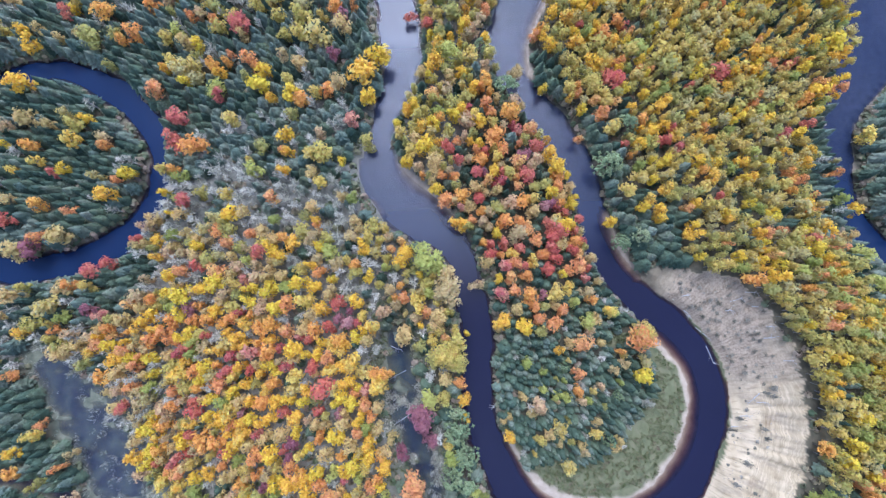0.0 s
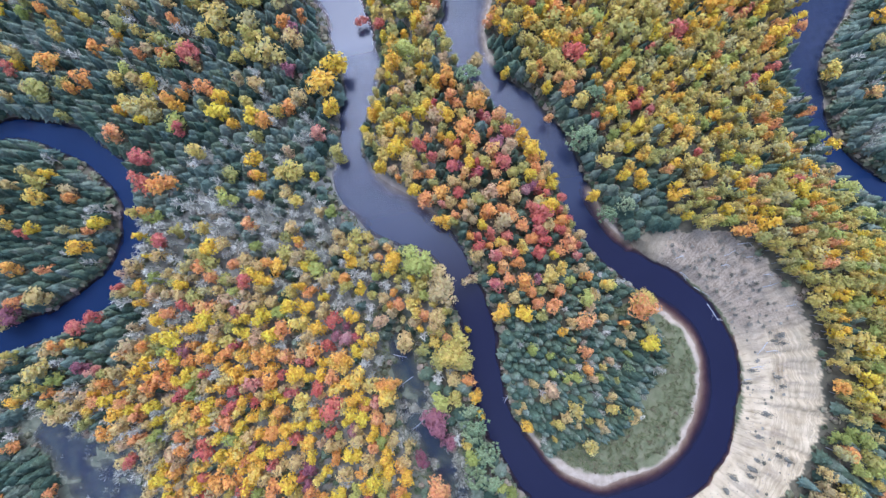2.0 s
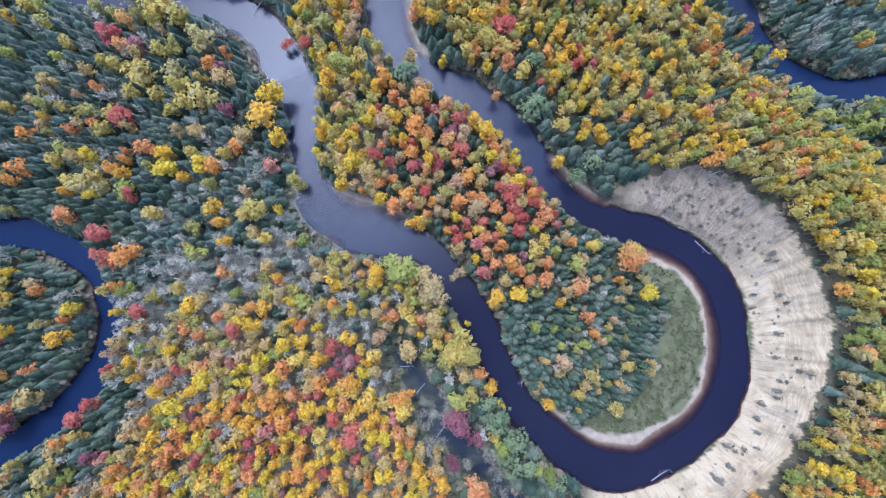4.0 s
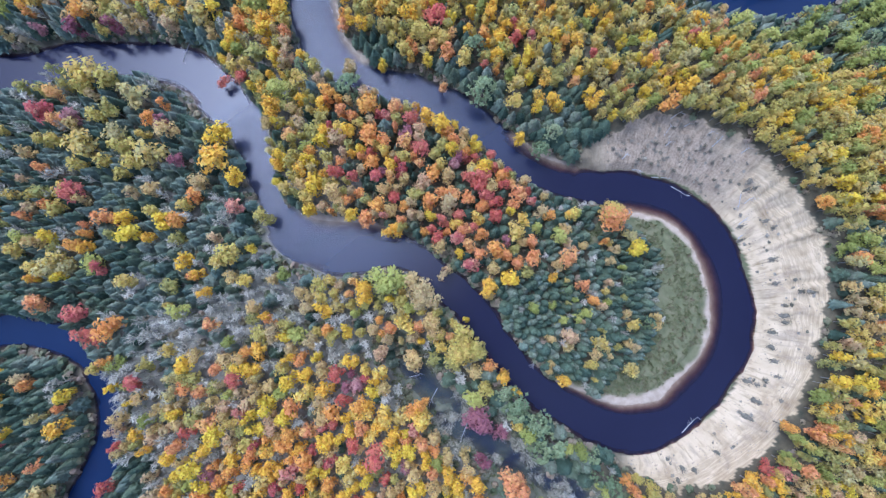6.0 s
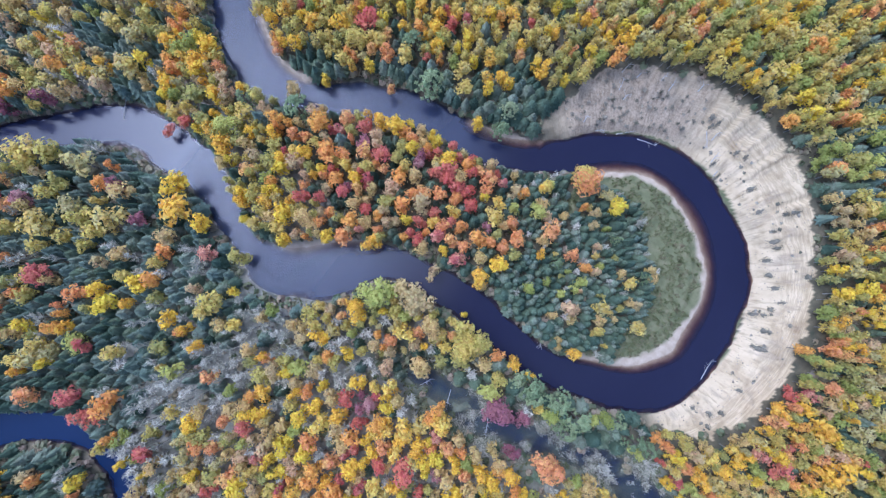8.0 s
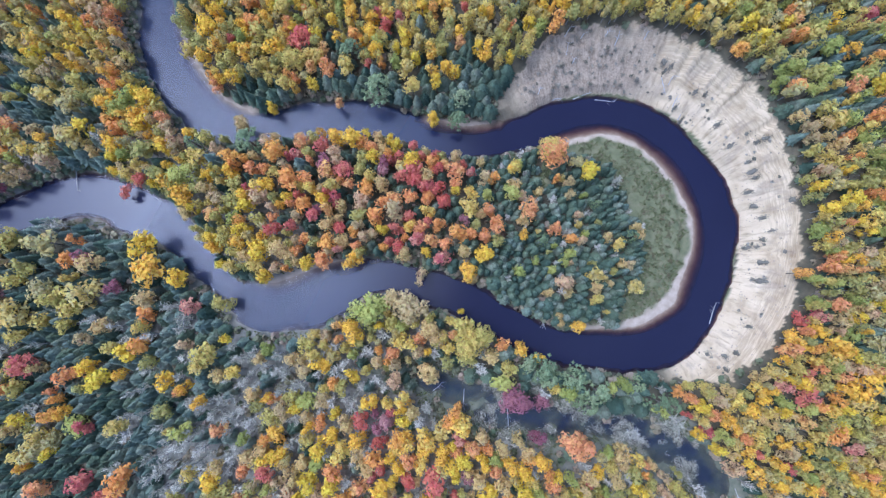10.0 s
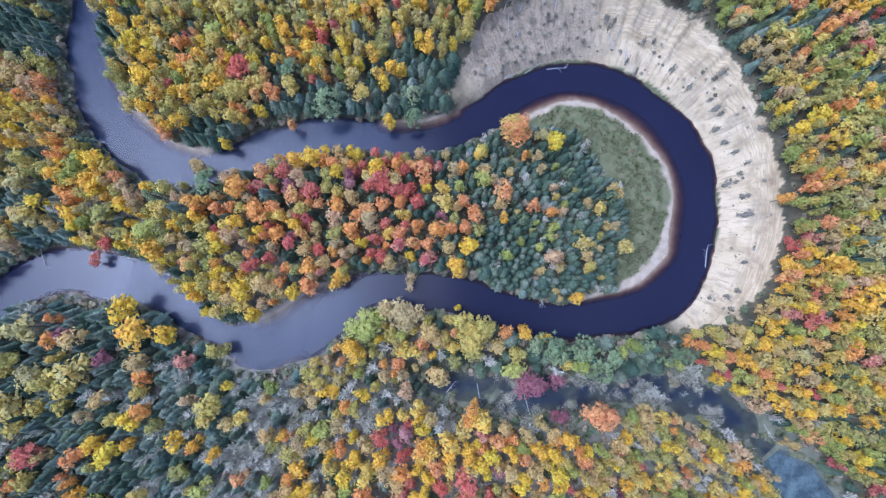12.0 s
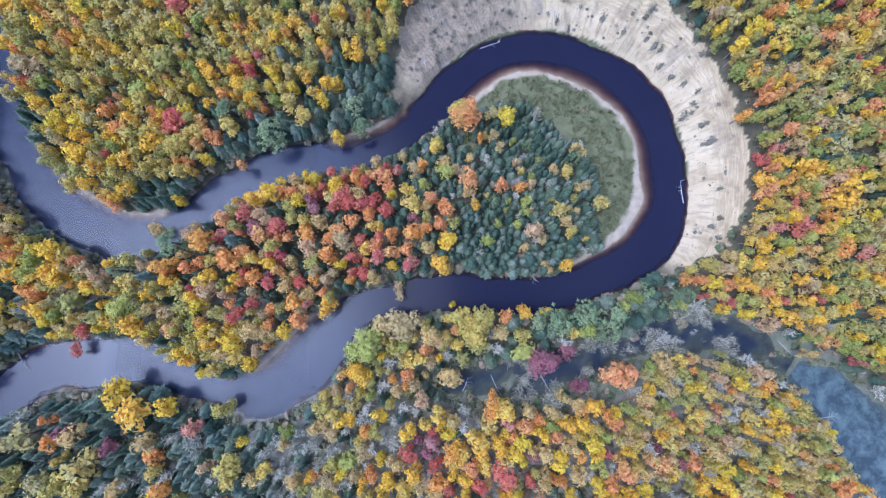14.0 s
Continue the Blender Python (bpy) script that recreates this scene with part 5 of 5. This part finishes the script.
def brush_clump(x, y, r, k):
    """A slumped clod of sod with dry scrub on it."""
    rnd = random.Random(500 + k)
    ob = tagged(new("brush_clump"), "dark clump of sod and dry scrub slipped down the sand", "brush", "brush on the scarp")
    v, f = [], []
    rings = ((1.0, -0.25), (0.85, 0.16), (0.45, 0.34))
    for rr, z in rings:
        for j in range(9):
            an = j * 0.698
            q = r * rr * rnd.uniform(0.25, 1.2)
            v.append(Vector((math.cos(an) * q, math.sin(an) * q, z * min(r, 1) + rnd.uniform(-0.05, 0.08))))
    v.append(Vector((0, 0, 0.4 * min(r, 1))))
    for m in range(2):
        f += [(m * 9 + j, m * 9 + (j + 1) % 9, m * 9 + 9 + (j + 1) % 9, m * 9 + 9 + j) for j in range(9)]
    f += [(18 + j, 18 + (j + 1) % 9, 27) for j in range(9)]
    part("sod", v, f, M_SOD, ob)
    v, f = [], []
    for j in range(int(60 * r) + 12):
        an, q = rnd.uniform(0, 6.28), r * rnd.uniform(0.1, 1.25)
        root = Vector((math.cos(an) * q, math.sin(an) * q, 0.15))
        tip = root + Vector((rnd.uniform(-0.4, 0.4), rnd.uniform(-0.4, 0.4), rnd.uniform(0.1, 0.5)))
        w, i = Vector((rnd.uniform(-1, 1), rnd.uniform(-1, 1), 0)).normalized() * 0.13, len(v)
        v += [root - w, root + w, tip]
        f.append((i, i + 1, i + 2))
    tagged(part("scrub", v, f, M_SCRUB, ob), kind="stuff")
    a = math.atan2(y - BEND[1], x - BEND[0])
    stretch = rnd.uniform(0.8, 1.7)
    ob.matrix_basis = Matrix.Translation((x, y, level(x, y))) @ pose(0, 0, 0, 0, 0, math.degrees(a)) @ pose(0, 0, 0, 0, -38, 0) @ Matrix.Diagonal((stretch, 0.7, 1, 1))
    return ob


M_SCRUB = leaf_material("dry_scrub", [(0.0, (0.15, 0.14, 0.105)), (0.5, (0.25, 0.225, 0.175)), (1.0, (0.34, 0.305, 0.245))], 0.1)
M_SOD, n, l, b = shader("dark_sod")
l.new(ramp(n, l, noise_fac(n, l, 2.0, 5, position(n)), [(0.3, (0.12, 0.108, 0.08)), (0.7, (0.25, 0.225, 0.175))]), b.inputs["Base Color"])
b.inputs["Roughness"].default_value = 0.95
CLUMPS = [(22.5, 81.9, 1.1), (24.9, 82.0, 0.8), (34.5, 79.1, 1.1), (44.1, 73.9, 1.4), (49.8, 70.2, 1.3), (32.0, 74.5, 0.8), (35.5, 72.6, 0.8), (24.2, 80.7, 1), (36.8, 79.3, 0.8),
          (55.7, 67.9, 0.8), (58.0, 65.9, 1.3), (59.3, 64.6, 1), (59.9, 60.9, 1.1), (63.1, 58.2, 1.4), (65.7, 55.5, 1), (68.1, 49.9, 1.1), (66.5, 46.7, 1.4), (68.0, 47.7, 1.1),
          (70.6, 44.2, 1.4), (68.6, 52.7, 0.8), (72.2, 39.3, 1.4), (70.8, 39.0, 0.8), (71.1, 52.8, 0.6), (68.3, 61.4, 1.3)]
CLUMPS += [(68.4, 15.2, 1.1), (68.9, 17.3, 0.6), (71.7, 16.6, 1.3), (73.9, 18.9, 1.1), (76.7, 44.9, 0.6), (45.3, 79.9, 0.6), (32.3, 79.8, 0.6), (23.2, 84.1, 0.6), (73.6, 13.7, 1), (69.2, 20.1, 0.6),
           (73.9, 26.6, 1.1), (55.5, 73.6, 1.5), (54.3, 72.4, 1)]
for k, q in enumerate(c for c in CLUMPS if c[2] > 0.7):
    brush_clump(*q, k)


def boulder(x, y, r):
    rnd = random.Random(8)
    bm = bmesh.new()
    bmesh.ops.create_icosphere(bm, subdivisions=3, radius=r)
    for q in bm.verts:
        q.co *= 1 + 0.35 * (noise.noise(q.co * 0.9) + 0.4 * noise.noise(q.co * 2.6))
        q.co.z *= 0.55
    me = bpy.data.meshes.new("boulder")
    bm.to_mesh(me)
    bm.free()
    me.materials.append(M_STONE)
    ob = tagged(new("boulder", me), "large pale grey boulder at the top of the scarp", "rock")
    ob.location = (x, y, level(x, y) + 0.5)


M_STONE, n, l, b = shader("pale_stone")
l.new(ramp(n, l, noise_fac(n, l, 1.4, 6, position(n)), [(0.3, (0.24, 0.24, 0.25)), (0.7, (0.42, 0.42, 0.43))]), b.inputs["Base Color"])
b.inputs["Roughness"].default_value = 0.9
boulder(78.2, 59.4, 1.9)

# ---------------------------------------------------------------- what nobody could count
rnd = random.Random(21)
GRASS = []
for k in range(3):
    v, f = [], []
    for j in range(7):
        an = rnd.uniform(0, 6.28)
        root = Vector((math.cos(an) * 0.18, math.sin(an) * 0.18, -0.03))
        w, i = Vector((-math.sin(an), math.cos(an), 0)) * 0.09, len(v)
        v += [root - w, root + w, root + Vector((math.cos(an) * rnd.uniform(0.15, 0.5), math.sin(an) * rnd.uniform(0.15, 0.5), rnd.uniform(0.35, 0.8)))]
        f.append((i, i + 1, i + 2))
    GRASS.append((v, f))
M_GRASS = leaf_material("dry_grass", [(0.0, (0.13, 0.152, 0.065)), (0.5, (0.175, 0.185, 0.09)), (0.85, (0.235, 0.215, 0.125)), (1.0, (0.19, 0.14, 0.095))], 0.15)
N = 60000
gx, gy = rng.uniform(-120, 130, N), rng.uniform(-65, 72, N)
gz, masks, dist, u, on = terrain(gx, gy)
codes = zone(gx, gy)
near = np.minimum(dist["river"], dist["oxbow"])
patch = lattice(51, gx * 0.18, gy * 0.18) * 0.6 + lattice(52, gx * 0.6, gy * 0.6) * 0.4
keep = (gz > 0.1) & (masks["foot"] < 0.5) & (masks["beach"] < 0.35) & (on < 0.2) & (near > 0.3) & (((codes == "R") & (patch > 0.36)) | ((codes == "W") & (patch > 0.45)) | ((masks["verge"] > 0.3) & (patch > 0.3)) | ((near < 2.6) & (patch > 0.5)))
places = [(x, y, z, q, q, t) for x, y, z, q, t in zip(gx[keep], gy[keep], gz[keep], rng.uniform(0.6, 1.7, keep.sum()), rng.uniform(0, 360, keep.sum()))][:9000]
woods("meadow_grass", "dry green-brown grass on the point and the banks", "grass", places, [mesh_of("grass_tuft", v, f, M_GRASS) for v, f in GRASS])

M_CLOD, n, l, b = shader("crumbled_sand")
l.new(ramp(n, l, noise_fac(n, l, 2.2, 6, position(n)), [(0.3, (0.26, 0.205, 0.14)), (0.7, (0.50, 0.41, 0.30))]), b.inputs["Base Color"])
b.inputs["Roughness"].default_value = 0.95
# clods and stones on the sand, drift sticks, and grey saplings on the slumped end of the scarp
CLODS = []
for k in range(3):
    v = [Vector((math.cos(j * 1.047) * rnd.uniform(0.7, 1.1), math.sin(j * 1.047) * rnd.uniform(0.7, 1.1), -0.2)) for j in range(6)]
    v += [Vector((q.x * 0.6, q.y * 0.6, rnd.uniform(0.3, 0.6))) for q in v[:6]] + [Vector((0, 0, 0.7))]
    f = [(j, (j + 1) % 6, 6 + (j + 1) % 6, 6 + j) for j in range(6)] + [(6 + j, 6 + (j + 1) % 6, 12) for j in range(6)]
    CLODS.append(mesh_of("clod", v, f, M_CLOD))
N = 9000
ang, rr = rng.uniform(-40, 148, N), rng.uniform(34, 58, N)
cx, cy = BEND[0] + rr * np.cos(np.radians(ang)), BEND[1] + rr * np.sin(np.radians(ang))
cz, masks, dist, u, on = terrain(cx, cy)
sand = (on > 0.6) & (u > 0.04) & (u < 0.97)
clods = [(x, y, z, q, q * 0.8, t) for x, y, z, q, t in zip(cx[sand], cy[sand], cz[sand], rng.uniform(0.08, 0.34, sand.sum()) ** 1.2, rng.uniform(0, 360, sand.sum()))][:900]
woods("sand_clods", "crumbled clods and stones scattered on the sand slope", "clod", clods, CLODS)
slump = sand & (masks["brush"] > 0.6) & (ang > 93)
saplings = [(x, y, z - 0.6, q, q * 0.45, t) for x, y, z, q, t in zip(cx[slump], cy[slump], cz[slump], rng.uniform(0.35, 0.75, slump.sum()) ** 2, rng.uniform(0, 360, slump.sum()))][:150]
woods("dead_saplings", "grey leafless saplings and brush on the slumped bank", "bare", saplings, [bare_crown("dead_sapling", random.Random(40 + k), M_SCRUB) for k in range(3)])
bits = sand & (lattice(61, cx * 0.25, cy * 0.25) > 0.52) & (u < 0.8)
tufts = [(x, y, z - 0.05, q, q * 0.8, t) for x, y, z, q, t in zip(cx[bits], cy[bits], cz[bits], rng.uniform(0.1, 0.7, bits.sum()), rng.uniform(0, 360, bits.sum()))][-110:]
woods("scarp_scrub", "small dry tufts and roots scattered over the sand", "shrub", tufts, [shrub_mesh("dry_tuft", random.Random(90 + k), M_SCRUB) for k in range(3)])

# drowned brush and dead reeds that stand out of the swamp and the marsh
STALKS = []
for k in range(4):
    v, f = [], []
    for j in range(9):
        an, far = rnd.uniform(0, 6.28), rnd.uniform(0.0, 0.5)
        root = Vector((math.cos(an) * far, math.sin(an) * far, -0.3))
        tip = root + Vector((rnd.uniform(-0.9, 0.9), rnd.uniform(-0.9, 0.9), rnd.uniform(0.7, 1.6)))
        w, i = Vector((rnd.uniform(-1, 1), rnd.uniform(-1, 1), 0)).normalized() * 0.06, len(v)
        v += [root - w, root + w, tip]
        f.append((i, i + 1, i + 2))
    STALKS.append((v, f))
N = 26000
sx, sy = np.r_[rng.uniform(-8, 100, N), rng.uniform(-12, 85, N)], np.r_[rng.uniform(-37, -2, N), rng.uniform(-150, -98, N)]
sz, masks, dist, u, on = terrain(sx, sy)
bog = np.minimum(dist["swamp"], dist["marsh"])
patch = lattice(71, sx * 0.13, sy * 0.13) * 0.55 + lattice(72, sx * 0.5, sy * 0.5) * 0.45
keep = (bog < 2.0) & (np.minimum(dist["river"], dist["inlet"]) > 1) & (patch > 0.50 + 0.06 * np.clip(-bog, 0, 3))
stalks = [(x, y, max(z, -0.1), q, q * 0.8, t) for x, y, z, q, t in zip(sx[keep], sy[keep], sz[keep], rng.uniform(0.5, 1.3, keep.sum()), rng.uniform(0, 360, keep.sum()))][:3400]
woods("drowned_brush", "pale dead reeds and brush standing in shallow bog water", "reed", stalks, [mesh_of("dead_reeds", v, f, M_LEAF["bare"]) for v, f in STALKS])
print("reeds", keep.sum())
